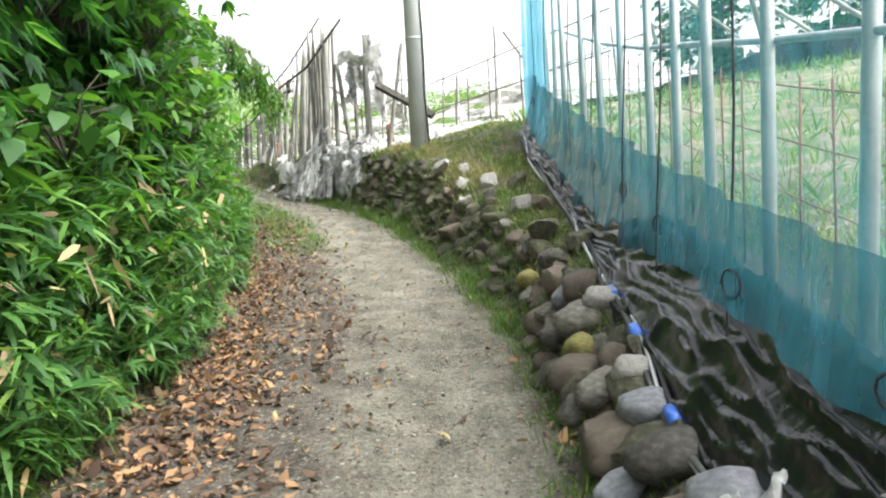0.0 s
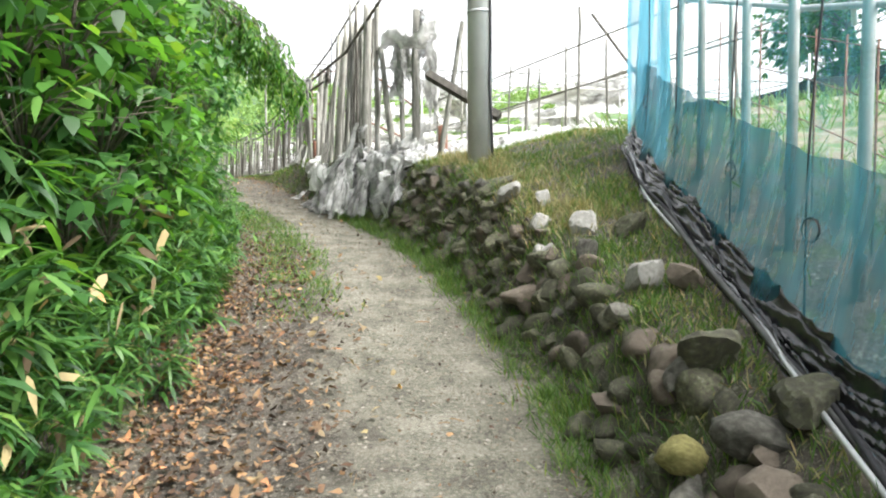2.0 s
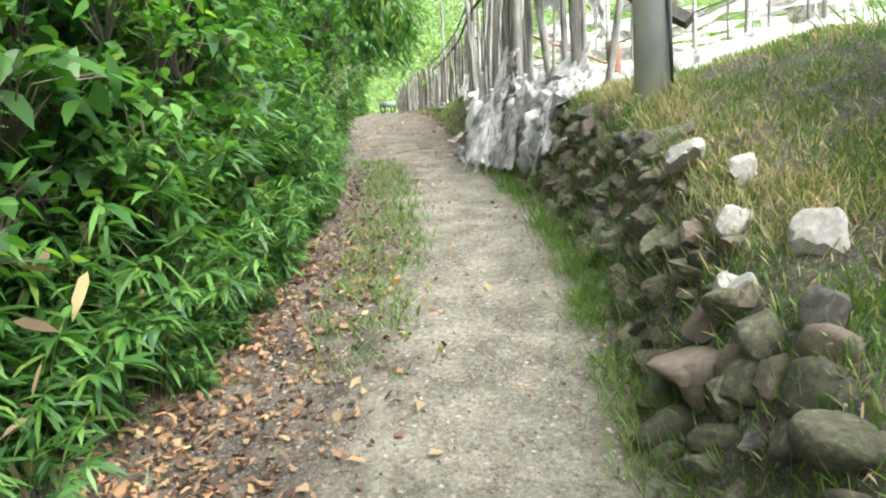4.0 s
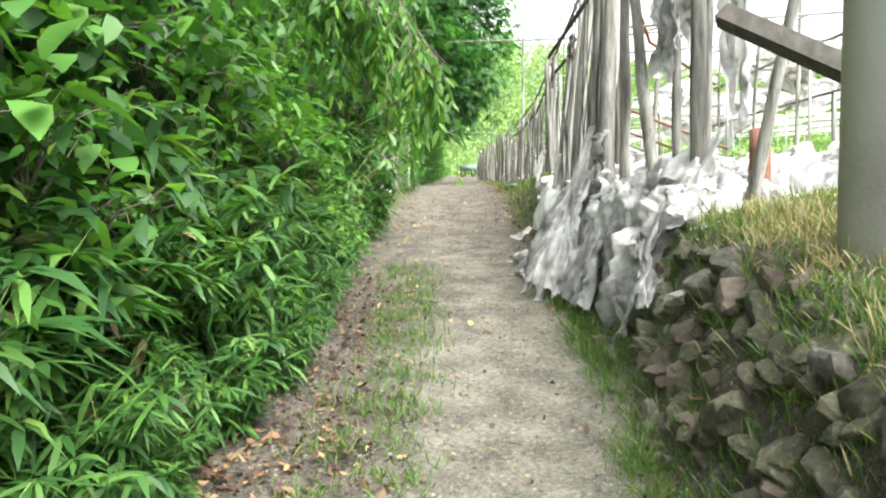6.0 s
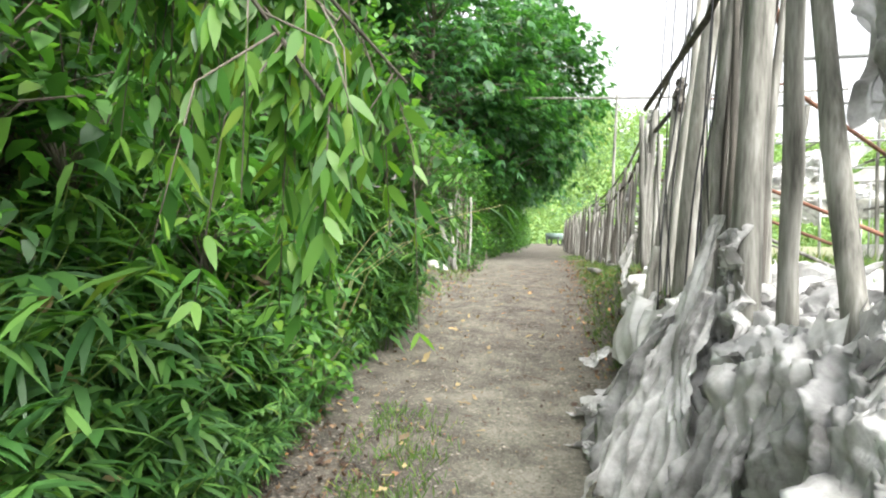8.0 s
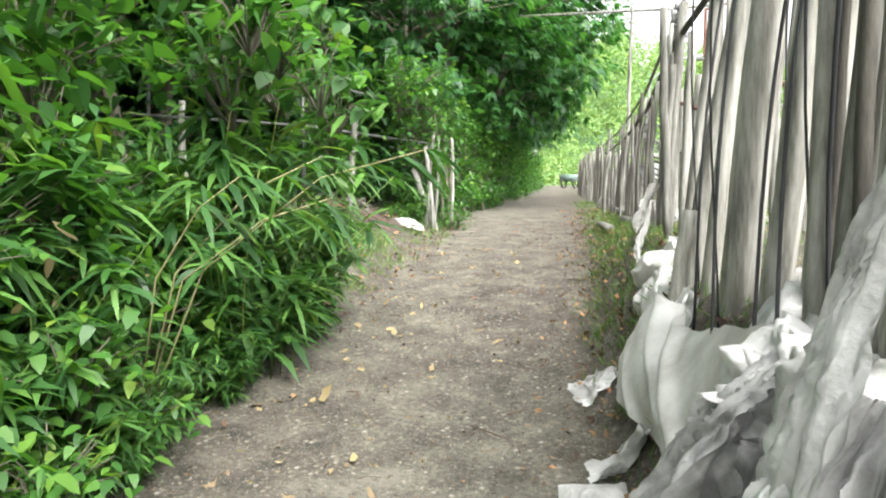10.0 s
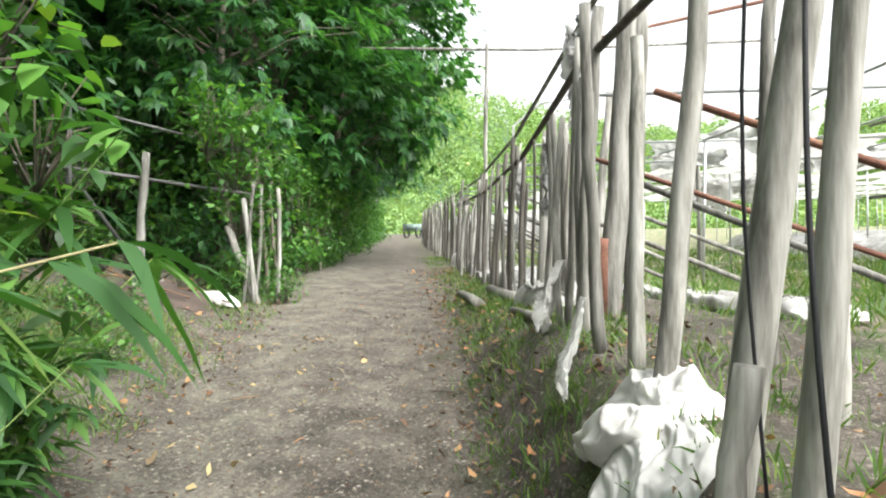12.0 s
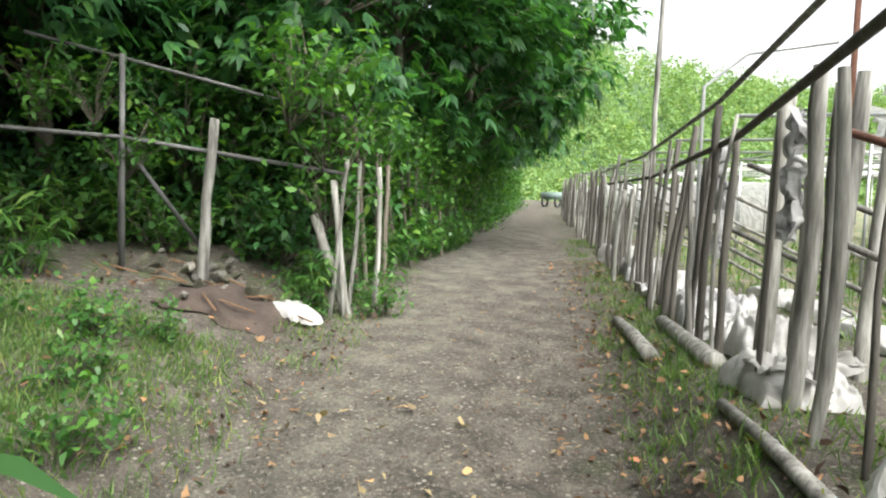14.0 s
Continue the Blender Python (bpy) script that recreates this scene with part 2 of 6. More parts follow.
M_GROUND = ground_material()
M_STONE = surface("field stone", [(0.3, (0.05, 0.047, 0.038)), (0.5, (0.125, 0.118, 0.1)), (0.7, (0.27, 0.258, 0.225))], 4, 0.9, 45, 0.7, 0.02, random_by=0.45)
M_GRIT = surface("loose grit", [(0.3, (0.09, 0.078, 0.06)), (0.5, (0.18, 0.16, 0.125)), (0.7, (0.34, 0.31, 0.26))], 40, 0.95, 160, 0.3, 0.002, random_by=0.5, source="island")
M_STONE_MOSS = surface("mossy stone", [(0.34, (0.03, 0.028, 0.021)), (0.47, (0.075, 0.07, 0.05)), (0.55, (0.085, 0.09, 0.048)), (0.68, (0.2, 0.19, 0.155))], 5, 0.95, 45, 0.8, 0.02, random_by=0.4)
M_STONE_PALE = surface("pale stone", [(0.3, (0.18, 0.172, 0.155)), (0.5, (0.3, 0.29, 0.265)), (0.7, (0.43, 0.415, 0.385))], 6, 0.85, 60, 0.5, 0.01)
M_STONE_OLIVE = surface("lichened stone", [(0.3, (0.09, 0.08, 0.03)), (0.5, (0.2, 0.18, 0.06)), (0.7, (0.32, 0.29, 0.13))], 5, 0.9, 50, 0.5, 0.01)
M_STONE_BLUE = surface("slate grey stone", [(0.3, (0.1, 0.105, 0.12)), (0.5, (0.19, 0.195, 0.215)), (0.7, (0.29, 0.295, 0.31))], 5, 0.8, 60, 0.4, 0.01)
M_STONE_RED = surface("brown stone", [(0.3, (0.07, 0.055, 0.042)), (0.6, (0.14, 0.115, 0.09)), (0.8, (0.23, 0.195, 0.155))], 5, 0.9, 50, 0.6, 0.015, random_by=0.3)
M_WOOD = surface("weathered grey wood", [(0.36, (0.075, 0.073, 0.063)), (0.5, (0.195, 0.19, 0.168)), (0.64, (0.33, 0.324, 0.298))], 5, 0.9, 26, 0.7, 0.008, stretch=(4, 4, 0.45), random_by=0.28, wear=0.28, source="object")
# copy of M_WOOD, lightened to paint the sky's front light on near posts
M_WOOD_LIT = surface("front-lit grey wood", [(0.36, (0.13, 0.125, 0.108)), (0.5, (0.3, 0.292, 0.26)), (0.64, (0.45, 0.442, 0.405))], 5, 0.9, 26, 0.7, 0.008, stretch=(4, 4, 0.45), random_by=0.16, wear=0.28)
M_WOOD_DARK = surface("dark old timber", [(0.25, (0.03, 0.028, 0.025)), (0.5, (0.08, 0.073, 0.062)), (0.8, (0.17, 0.155, 0.13))], 4, 0.9, 40, 0.7, 0.012, stretch=(5, 5, 0.6), random_by=0.25)
M_BARK = surface("bark", [(0.25, (0.05, 0.043, 0.033)), (0.5, (0.12, 0.105, 0.08)), (0.8, (0.22, 0.2, 0.16))], 6, 0.95, 40, 0.9, 0.02, stretch=(4, 4, 0.8), random_by=0.3)
M_MOUND = surface("dark brown soil heap", [(0.3, (0.025, 0.018, 0.014)), (0.5, (0.05, 0.036, 0.028)), (0.75, (0.09, 0.066, 0.052))], 5, 0.9, 60, 0.4, 0.006)
M_CART = surface("faded green paint", [(0.3, (0.1, 0.16, 0.14)), (0.7, (0.2, 0.27, 0.24))], 4, 0.6, 50, 0.2, 0.003)
M_CONCRETE = surface("concrete", [(0.3, (0.42, 0.42, 0.405)), (0.5, (0.57, 0.57, 0.55)), (0.75, (0.66, 0.655, 0.635))], 2.5, 0.85, 90, 0.25, 0.004)
M_STEEL = surface("galvanised steel", [(0.3, (0.3, 0.31, 0.31)), (0.5, (0.45, 0.46, 0.46)), (0.75, (0.58, 0.59, 0.59))], 4, 0.5, 60, 0.1, 0.002, metal=0.5, random_by=0.15)
M_STEEL_OLD = surface("dull old steel", [(0.3, (0.05, 0.05, 0.048)), (0.5, (0.1, 0.1, 0.097)), (0.75, (0.17, 0.17, 0.165))], 5, 0.65, 60, 0.2, 0.002, metal=0.3)
M_RUST = surface("rusty steel", [(0.3, (0.07, 0.03, 0.02)), (0.5, (0.16, 0.07, 0.045)), (0.8, (0.27, 0.15, 0.1))], 6, 0.9, 70, 0.4, 0.004, random_by=0.2)
M_CORD = surface("black cord", [(0.3, (0.012, 0.012, 0.014)), (0.7, (0.035, 0.035, 0.04))], 9, 0.7, 120, 0.3, 0.002)
M_FILM_BLACK = surface("black mulch film", [(0.3, (0.008, 0.008, 0.009)), (0.6, (0.016, 0.016, 0.018)), (0.85, (0.04, 0.04, 0.042))], 4, 0.16, 26, 0.5, 0.02)
M_FILM_BLACK.node_tree.nodes["Principled BSDF"].inputs["Specular IOR Level"].default_value = 0.45
M_BLUE = surface("blue plastic", [(0.3, (0.03, 0.1, 0.5)), (0.7, (0.1, 0.25, 0.75))], 6, 0.4, 60, 0.1, 0.002)
# patches are soiling, their contrast raised to paint dark gaps between folds
M_FILM = sheeting("torn greenhouse film", (0.8, 0.8, 0.79), 0.08, soil=(0.26, 0.255, 0.24))
M_FILM_DARK = sheeting("dirty film with fold shade", (0.56, 0.56, 0.555), 0.1, soil=(0.09, 0.088, 0.082))
M_SHEET = sheeting("smooth white film", (0.8, 0.8, 0.78), 0.04, 0.4, soil=(0.5, 0.49, 0.46), bump=0.12)
M_SACK = sheeting("white sacking", (0.58, 0.58, 0.56), 0.0, 0.55, soil=(0.3, 0.29, 0.26), bump=0.4)
M_LEAF_SASA = leafy("bamboo grass leaf", (0.018, 0.062, 0.016), (0.05, 0.145, 0.03), (0.13, 0.27, 0.055), 0.38, 0.5)
M_LEAF_BROAD = leafy("broad leaf", (0.024, 0.075, 0.02), (0.06, 0.17, 0.036), (0.13, 0.3, 0.055), 0.42)
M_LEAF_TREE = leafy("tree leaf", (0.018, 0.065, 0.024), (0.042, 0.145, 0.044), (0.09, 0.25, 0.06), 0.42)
M_LEAF_DROOP = leafy("drooping leaf", (0.035, 0.115, 0.022), (0.075, 0.205, 0.035), (0.17, 0.32, 0.05), 0.5)
# yellow-green bamboo, its colours lifted further to paint distance haze
M_LEAF_FAR = leafy("hazed far bamboo leaf", (0.13, 0.23, 0.09), (0.21, 0.33, 0.115), (0.26, 0.38, 0.13), 0.3, 0.8, 0.16)
# green darkened so that gaps between the plumes of woods look shaded
M_HILL = surface("gap-shaded hill undergrowth", [(0.3, (0.03, 0.06, 0.025)), (0.5, (0.06, 0.11, 0.04)), (0.75, (0.1, 0.17, 0.06))], 0.15, 0.95, 1.5, 0.6, 0.5)
M_GRASS = leafy("grass blade", (0.045, 0.1, 0.02), (0.095, 0.19, 0.04), (0.2, 0.28, 0.08), 0.35, 0.6)
M_STRAW = leafy("dry grass", (0.16, 0.14, 0.07), (0.31, 0.28, 0.15), (0.5, 0.46, 0.27), 0.25, 0.8)
M_LITTER = leafy("fallen leaf", (0.035, 0.021, 0.014), (0.13, 0.072, 0.042), (0.42, 0.25, 0.12), 0.1, 0.85)
M_LITTER_DARK = leafy("rotted leaf", (0.025, 0.016, 0.011), (0.09, 0.052, 0.033), (0.26, 0.17, 0.095), 0.1, 0.9)
M_LITTER_PALE = leafy("pale fallen leaf", (0.14, 0.1, 0.06), (0.28, 0.21, 0.12), (0.45, 0.37, 0.18), 0.15, 0.85)


# ---- mesh tools ----
class Geo:
    def __init__(self):
        self.v, self.f, self.n = [], [], 0

    def add(self, verts, faces):
        verts = np.asarray(verts, float).reshape(-1, 3)
        self.v.append(verts)
        self.f.extend([tuple(int(i) + self.n for i in f) for f in faces])
        self.n += len(verts)
        return self

    def tube(self, pts, radii, sides=8, square=False):
        pts = np.asarray([tuple(p) for p in pts], float)
        radii = np.broadcast_to(np.asarray(radii, float), (len(pts),))
        t = np.gradient(pts, axis=0)
        t /= np.linalg.norm(t, axis=1)[:, None] + 1e-9
        ref = np.array((1.0, 0, 0)) if abs(t[0, 0]) < 0.8 else np.array((0, 1.0, 0))
        rings = []
        off = math.pi / 4 if square else 0
        for p, d, r in zip(pts, t, radii):
            u = np.cross(d, ref)
            u /= np.linalg.norm(u)
            w = np.cross(d, u)
            a = np.arange(sides) * 2 * math.pi / sides + off
            rings.append(p + r * (np.cos(a)[:, None] * u + np.sin(a)[:, None] * w))
        v = np.concatenate(rings)
        faces = []
        for i in range(len(pts) - 1):
            for k in range(sides):
                k2 = (k + 1) % sides
                faces.append((i * sides + k, i * sides + k2, (i + 1) * sides + k2, (i + 1) * sides + k))
        faces.append(tuple(range(sides))[::-1])
        faces.append(tuple(range((len(pts) - 1) * sides, len(pts) * sides)))
        return self.add(v, faces)

    def grid(self, v, nu, nv):
        i = np.arange(nu - 1)[:, None] * nv + np.arange(nv - 1)[None]
        i = i.ravel()
        return self.add(v, np.stack([i, i + 1, i + nv + 1, i + nv], 1).tolist())

    def leaves(self, pos, way, side, length, width, droop, profile):
        """Many leaves at once. profile: (place along, half width) pairs between the base and the tip."""
        pos, way, side = (np.asarray(a, float) for a in (pos, way, side))
        n = len(pos)
        length, width, droop = (np.broadcast_to(np.asarray(a, float), (n,))[:, None] for a in (length, width, droop))
        down = np.array((0, 0, -1.0))
        cols = [pos]
        for u, w in profile:
            mid = pos + way * length * u + down * droop * length * u * u
            cols += [mid - side * width * w, mid + side * width * w]
        cols.append(pos + way * length * 0.97 + down * droop * length)
        k = len(cols)
        v = np.stack(cols, 1).reshape(-1, 3)
        b = (np.arange(n) * k)[:, None]
        out = []
        out.append(b + np.array([[0, 2, 1]]))
        for j in range(len(profile) - 1):
            a = 1 + 2 * j
            out.append(b + np.array([[a, a + 1, a + 3, a + 2]]))
        a = 2 * len(profile) - 1
        out.append(b + np.array([[a, a + 1, k - 1]]))
        faces = []
        for o in out:
            faces.extend(o.tolist())
        return self.add(v, faces)


def mesh_of(name, geo, material, flat=False):
    me = bpy.data.meshes.new(name)
    me.from_pydata(np.concatenate(geo.v).tolist(), [], geo.f)
    me.materials.append(material)
    if not flat:
        me.polygons.foreach_set("use_smooth", np.ones(len(me.polygons), bool))
    me.update()
    return me


def thing(name, label, category, m=None, group="", kind=""):
    ob = new(name)
    ob.empty_display_size = 0.2
    if m is not None:
        ob.matrix_world = m
    return tagged(ob, label, category, group, kind)


def part(name, geo, material, parent, label="", flat=False):
    """Links geometry as one mesh under a thing or a part. geo is in the parent's own axes."""
    ob = new(name, geo if isinstance(geo, bpy.types.Mesh) else mesh_of(name, geo, material, flat))
    ob.parent = parent
    return tagged(ob, label)


def lone(name, geo, material, label, category, group="", kind="", flat=False):
    """A thing that is one mesh, given in the world's axes."""
    return tagged(new(name, mesh_of(name, geo, material, flat)), label, category, group, kind)


def unit(v):
    v = np.asarray(v, float)
    return v / (np.linalg.norm(v, axis=-1, keepdims=True) + 1e-9)


def turned(base, rng):
    """Random directions across the given ones."""
    return unit(np.cross(base, unit(rng.normal(size=base.shape))))


LANCE = ((0.22, 0.46), (0.62, 0.44))
HEART = ((0.1, 0.47), (0.55, 0.4))
OVAL = ((0.25, 0.45), (0.6, 0.45))
BLADE = ((0.3, 0.5), (0.7, 0.35))


# ---- ground ----
def lines(parts):
    return np.unique(np.round(np.concatenate([np.arange(a, b, d) for a, b, d in parts]), 4))


def build_ground():
    xs = lines([(-1000, -200, 160), (-200, -60, 20), (-60, -22, 2.0), (-22, -12, 0.4), (-12, 3.2, 0.1), (3.2, 12, 0.4), (12, 60, 3), (60, 200, 20), (200, 1001, 160)])
    ys = lines([(-1000, -100, 150), (-100, -20, 10), (-20, -2, 1.0), (-2, 24, 0.1), (24, 40, 0.4), (40, 80, 2), (80, 300, 20), (300, 1001, 140)])
    X, Y = np.meshgrid(xs, ys, indexing="ij")
    xy = np.stack([X.ravel(), Y.ravel()], 1)
    sc = sc_of(xy)
    s, c = np.clip(sc[:, 0], -24, 140), sc[:, 1]
    z = height(s, np.clip(c, -14, 40))
    near = (xy[:, 0] > -14) & (xy[:, 0] < 6) & (xy[:, 1] > -3) & (xy[:, 1] < 30)
    bump = np.zeros(len(z))
    for i in np.nonzero(near)[0]:
        x, y = xy[i]
        rough = 0.006 + 0.05 * min(1, max(0, (c[i] - 0.8) * 1.2)) + 0.03 * min(1, max(0, -c[i] - 1.3))
        bump[i] = rough * (noise.noise((x * 1.7, y * 1.7, 0)) + 0.6 * noise.noise((x * 5, y * 5, 3)))
    g = Geo().grid(np.stack([xy[:, 0], xy[:, 1], z + bump], 1), len(xs), len(ys))
    g.f = [f[::-1] for f in g.f]
    ob = lone("ground", g, M_GROUND, "dirt lane of pale grit and brown earth between grassy verges", "ground", kind="structure")
    uv = ob.data.uv_layers.new(name="lane")
    idx = np.empty(len(ob.data.loops), np.int32)
    ob.data.loops.foreach_get("vertex_index", idx)
    uv.data.foreach_set("uv", np.stack([s, c], 1)[idx].astype(np.float32).ravel())
    return ob


build_ground()


# ---- plants beside the lane ----
def bamboo_grass(seed, culms=15, tall=1.0, reach=0.45):
    rng = np.random.default_rng(seed)
    stems, lv = Geo(), Geo()
    pos, way = [], []
    for _ in range(culms):
        a, r = rng.uniform(0, 6.28), reach * 0.5 * rng.uniform(0, 1) ** 0.5
        base = np.array((math.cos(a) * r, math.sin(a) * r, -0.05))
        lean = np.array((math.cos(a), math.sin(a), 0)) * rng.uniform(0.1, 0.6) + np.array((0.18, 0, 0))
        h = tall * rng.uniform(0.45, 1.0)
        pts = [base + lean * h * u * u * 0.8 + np.array((0, 0, h * u * (1 - 0.15 * u))) for u in (0, 0.35, 0.7, 1)]
        stems.tube(pts, [0.004, 0.0035, 0.003, 0.002], 4)
        for u in rng.uniform(0.25, 1.0, 4).tolist() + [1.0]:
            node = np.array([np.interp(u, (0, 0.35, 0.7, 1), [p[k] for p in pts]) for k in range(3)])
            yaw = rng.uniform(0, 6.28)
            for j in range(rng.integers(4, 7)):
                b = yaw + (j - 2.5) * 0.5 + rng.normal(0, 0.15)
                pos.append(node)
                way.append((math.cos(b), math.sin(b), rng.uniform(-0.35, 0.55)))
    pos, way = np.array(pos), unit(way)
    n = len(pos)
    side = unit(np.cross(way, np.array((0, 0, 1.0))) + rng.normal(0, 0.25, (n, 3)))
    lv.leaves(pos, way, side, rng.uniform(0.16, 0.29, n), rng.uniform(0.026, 0.048, n), rng.uniform(0.15, 0.7, n), LANCE)
    return stems, lv


def shrub(seed, leaves=280, size=(0.7, 0.7, 0.8), leaf=(0.075, 0.135), broad=0.75, profile=HEART):
    """A bush of arching twigs with broad leaves; its base is at the origin."""
    rng = np.random.default_rng(seed)
    twigs, lv = Geo(), Geo()
    tips = []
    for _ in range(16):
        d = unit(rng.normal(size=3) * (1, 1, 0.5) + (0, 0, 0.6))
        end = d * np.array(size) * rng.uniform(0.6, 1.0) + (0, 0, size[2] * 0.5)
        mid = end * 0.5 + (0, 0, 0.12)
        twigs.tube([(0, 0, -0.05), mid, end], [0.009, 0.006, 0.003], 4)
        tips += [mid, end]
    tips = np.array(tips)
    pos = tips[rng.integers(0, len(tips), leaves)] + rng.normal(0, 0.17, (leaves, 3)) * np.array(size)
    pos[:, 2] = np.abs(pos[:, 2])
    way = unit(rng.normal(size=(leaves, 3)) * (1, 1, 0.4) + (0.25, 0, -0.25))
    side = unit(np.cross(way, np.array((0, 0, 1.0))) + rng.normal(0, 0.3, (leaves, 3)))
    ln = rng.uniform(*leaf, leaves)
    lv.leaves(pos, way, side, ln, ln * broad, rng.uniform(0.1, 0.5, leaves), profile)
    return twigs, lv


def tree(seed, tall=6.0, crown=(2.0, 2.0, 2.4), crown_z=3.6, sprays=2400, leaf=0.16, slim=0.3, trunk=0.09, low=0.0, lean=0.0):
    """Trunk, limbs, and a crown of sprays of five leaflets each; lean: how far the crown hangs out from the foot."""
    rng = np.random.default_rng(seed)
    tk, lm, lv = Geo(), Geo(), Geo()
    top = np.array((rng.normal(0, 0.15) + lean * 0.8, rng.normal(0, 0.15), tall * 0.85))
    tk.tube([(0, 0, -0.2), top * 0.3 + rng.normal(0, 0.05, 3), top * 0.65 + rng.normal(0, 0.08, 3), top], [trunk * 1.2, trunk, trunk * 0.7, trunk * 0.25], 8)
    tips = []
    for _ in range(70):
        d = unit(rng.normal(size=3))
        end = np.array((lean, 0, crown_z)) + d * np.array(crown) * rng.uniform(0.35, 1.0) ** 0.5
        end[2] = low + (end[2] - low if end[2] > low else (low - end[2]) * 0.3)
        start = top * np.clip((end[2] - 0.9) / top[2], 0.2, 0.95)
        mid = (start + end) / 2 + (0, 0, 0.25)
        lm.tube([start, mid, end], [trunk * 0.3, trunk * 0.16, 0.005], 5)
        tips += [end, end * 0.7 + mid * 0.3]
    tips = np.array(tips)
    node = tips[rng.integers(0, len(tips), sprays)] + rng.normal(0, 0.3, (sprays, 3)) * (1, 1, 0.7)
    out = unit(node - np.array((lean, 0, crown_z)))
    axis_ = unit(out * (1, 1, 0.2) + rng.normal(0, 0.45, (sprays, 3)) + (0, 0, -0.2))
    flat = unit(np.cross(axis_, np.array((0, 0, 1.0))) + rng.normal(0, 0.15, (sprays, 3)))
    for k in (-1.0, -0.5, 0.0, 0.5, 1.0):
        w = unit(axis_ + flat * k * 1.1 + (0, 0, -0.1))
        sd = unit(np.cross(w, np.cross(axis_, flat)))
        ln = leaf * rng.uniform(0.7, 1.25, sprays) * (1 - 0.2 * abs(k))
        lv.leaves(node, w, sd, ln, ln * slim, rng.uniform(0.1, 0.5, sprays), ((0.42, 0.5),))
    return tk, lm, lv


def planted(name, label, category, kinds, places, material, stem_material, names, group):
    """One thing of each kind, copied to its places: (kind, pose)."""
    first = {}
    for k, m in places:
        if k in first:
            copy_thing(first[k], m).scale = m.to_scale()
            continue
        geos = kinds[k]
        ob = thing(name, label, category, m, group)
        for nm, g in zip(names, geos):
            part(nm, g, material if g is geos[-1] else stem_material, ob)
        first[k] = ob
    return first


def spot(rng, s, c, size, h=0.0, yaw=None):
    yaw = rng.uniform(0, 360) if yaw is None else yaw
    return Matrix.LocRotScale(at(s, c, h), Euler((rng.normal(0, 0.08), rng.normal(0, 0.08), radians(yaw))), (size, size, size))


rng = np.random.default_rng(5)
sasa = {k: bamboo_grass(10 + k, tall=1.0 + 0.12 * k) for k in range(5)}
places = []
for s in np.arange(3.0, 20.4, 0.36):
    for c, size in ((-1.48, 0.5), (-1.75, 0.75), (-2.05, 1.0), (-2.45, 1.25)):
        c += 0.2 * min(1, max(0, (s - 12) / 2))
        if c < 0:
            # the fans lean out over the lane
            yaw = math.degrees(heading(s)) - 90 + rng.normal(0, 40)
            places.append((int(rng.integers(0, 5)), spot(rng, s + rng.normal(0, 0.12), c - 0.12 * max(0, 12 - s) / 8 + rng.normal(0, 0.07), size * rng.uniform(0.85, 1.15), yaw=yaw)))
for s, c, size in ((20.2, -1.15, 1.0), (20.6, -1.5, 1.2), (20.7, -1.2, 0.9), (20.4, -1.8, 1.3), (20.9, -1.75, 1.0), (20.75, -1.3, 1.25), (20.8, -1.1, 0.6)):
    places.append((int(rng.integers(0, 5)), spot(rng, s, c, size, yaw=math.degrees(heading(s)) - 60)))
for s in np.arange(13, 20.5, 0.4):
    places.append((int(rng.integers(0, 5)), spot(rng, s, -1.18 + rng.normal(0, 0.05), rng.uniform(0.25, 0.4))))
for s in np.arange(25.5, 33, 0.5):
    places.append((int(rng.integers(0, 5)), spot(rng, s, float(np.interp(s, (25.5, 33), (-1.5, -1.05))) + rng.normal(0, 0.12), 0.5)))
for _ in range(60):
    places.append((int(rng.integers(0, 5)), spot(rng, rng.uniform(21.3, 29), rng.uniform(-8.0, -3.3), rng.uniform(0.5, 1.1))))
planted("bamboo_grass", "dense green bamboo grass with long pointed leaves on the verge", "bamboo grass", sasa, places, M_LEAF_SASA, M_GRASS, ("stem", "foliage"), "bamboo grass along the lane")

bush = {k: shrub(30 + k) for k in range(5)}
places = []
for s in np.arange(9.0, 20.6, 0.42):
    for c, h, size in ((-1.75, 0.9, 0.7), (-2.1, 1.5, 0.9), (-2.3, 2.2, 1.0), (-2.5, 2.9, 1.1)):
        if h < 1.2 and rng.random() < 0.55:
            continue
        if s < 12 and h < 2:
            continue
        yaw = math.degrees(heading(s)) - 90 + rng.normal(0, 50)
        places.append((int(rng.integers(0, 5)), spot(rng, s + rng.normal(0, 0.15), c + rng.normal(0, 0.12), size * rng.uniform(0.8, 1.2), h - 0.3, yaw)))
for s, c, h in ((20.3, -1.3, 1.35), (20.6, -1.5, 1.8), (20.2, -1.4, 2.1), (20.8, -1.9, 1.5), (20.5, -1.7, 2.5)):
    places.append((int(rng.integers(0, 5)), spot(rng, s, c, 0.75, h)))
for s, c, h, size in ((25.85, -1.45, 0.95, 0.7), (25.95, -1.5, 1.4, 0.75), (25.9, -1.6, 1.85, 0.8), (26.1, -1.3, 1.5, 0.65), (25.6, -1.7, 1.7, 0.7), (26.4, -1.5, 1.6, 0.8), (26.0, -1.3, 0.7, 0.35), (25.3, -2.9, 1.0, 0.5), (25.2, -3.1, 1.4, 0.55), (25.2, -3.6, 1.3, 0.6)):
    places.append((int(rng.integers(0, 5)), spot(rng, s, c, size, h - 0.3)))
hedge_places = []
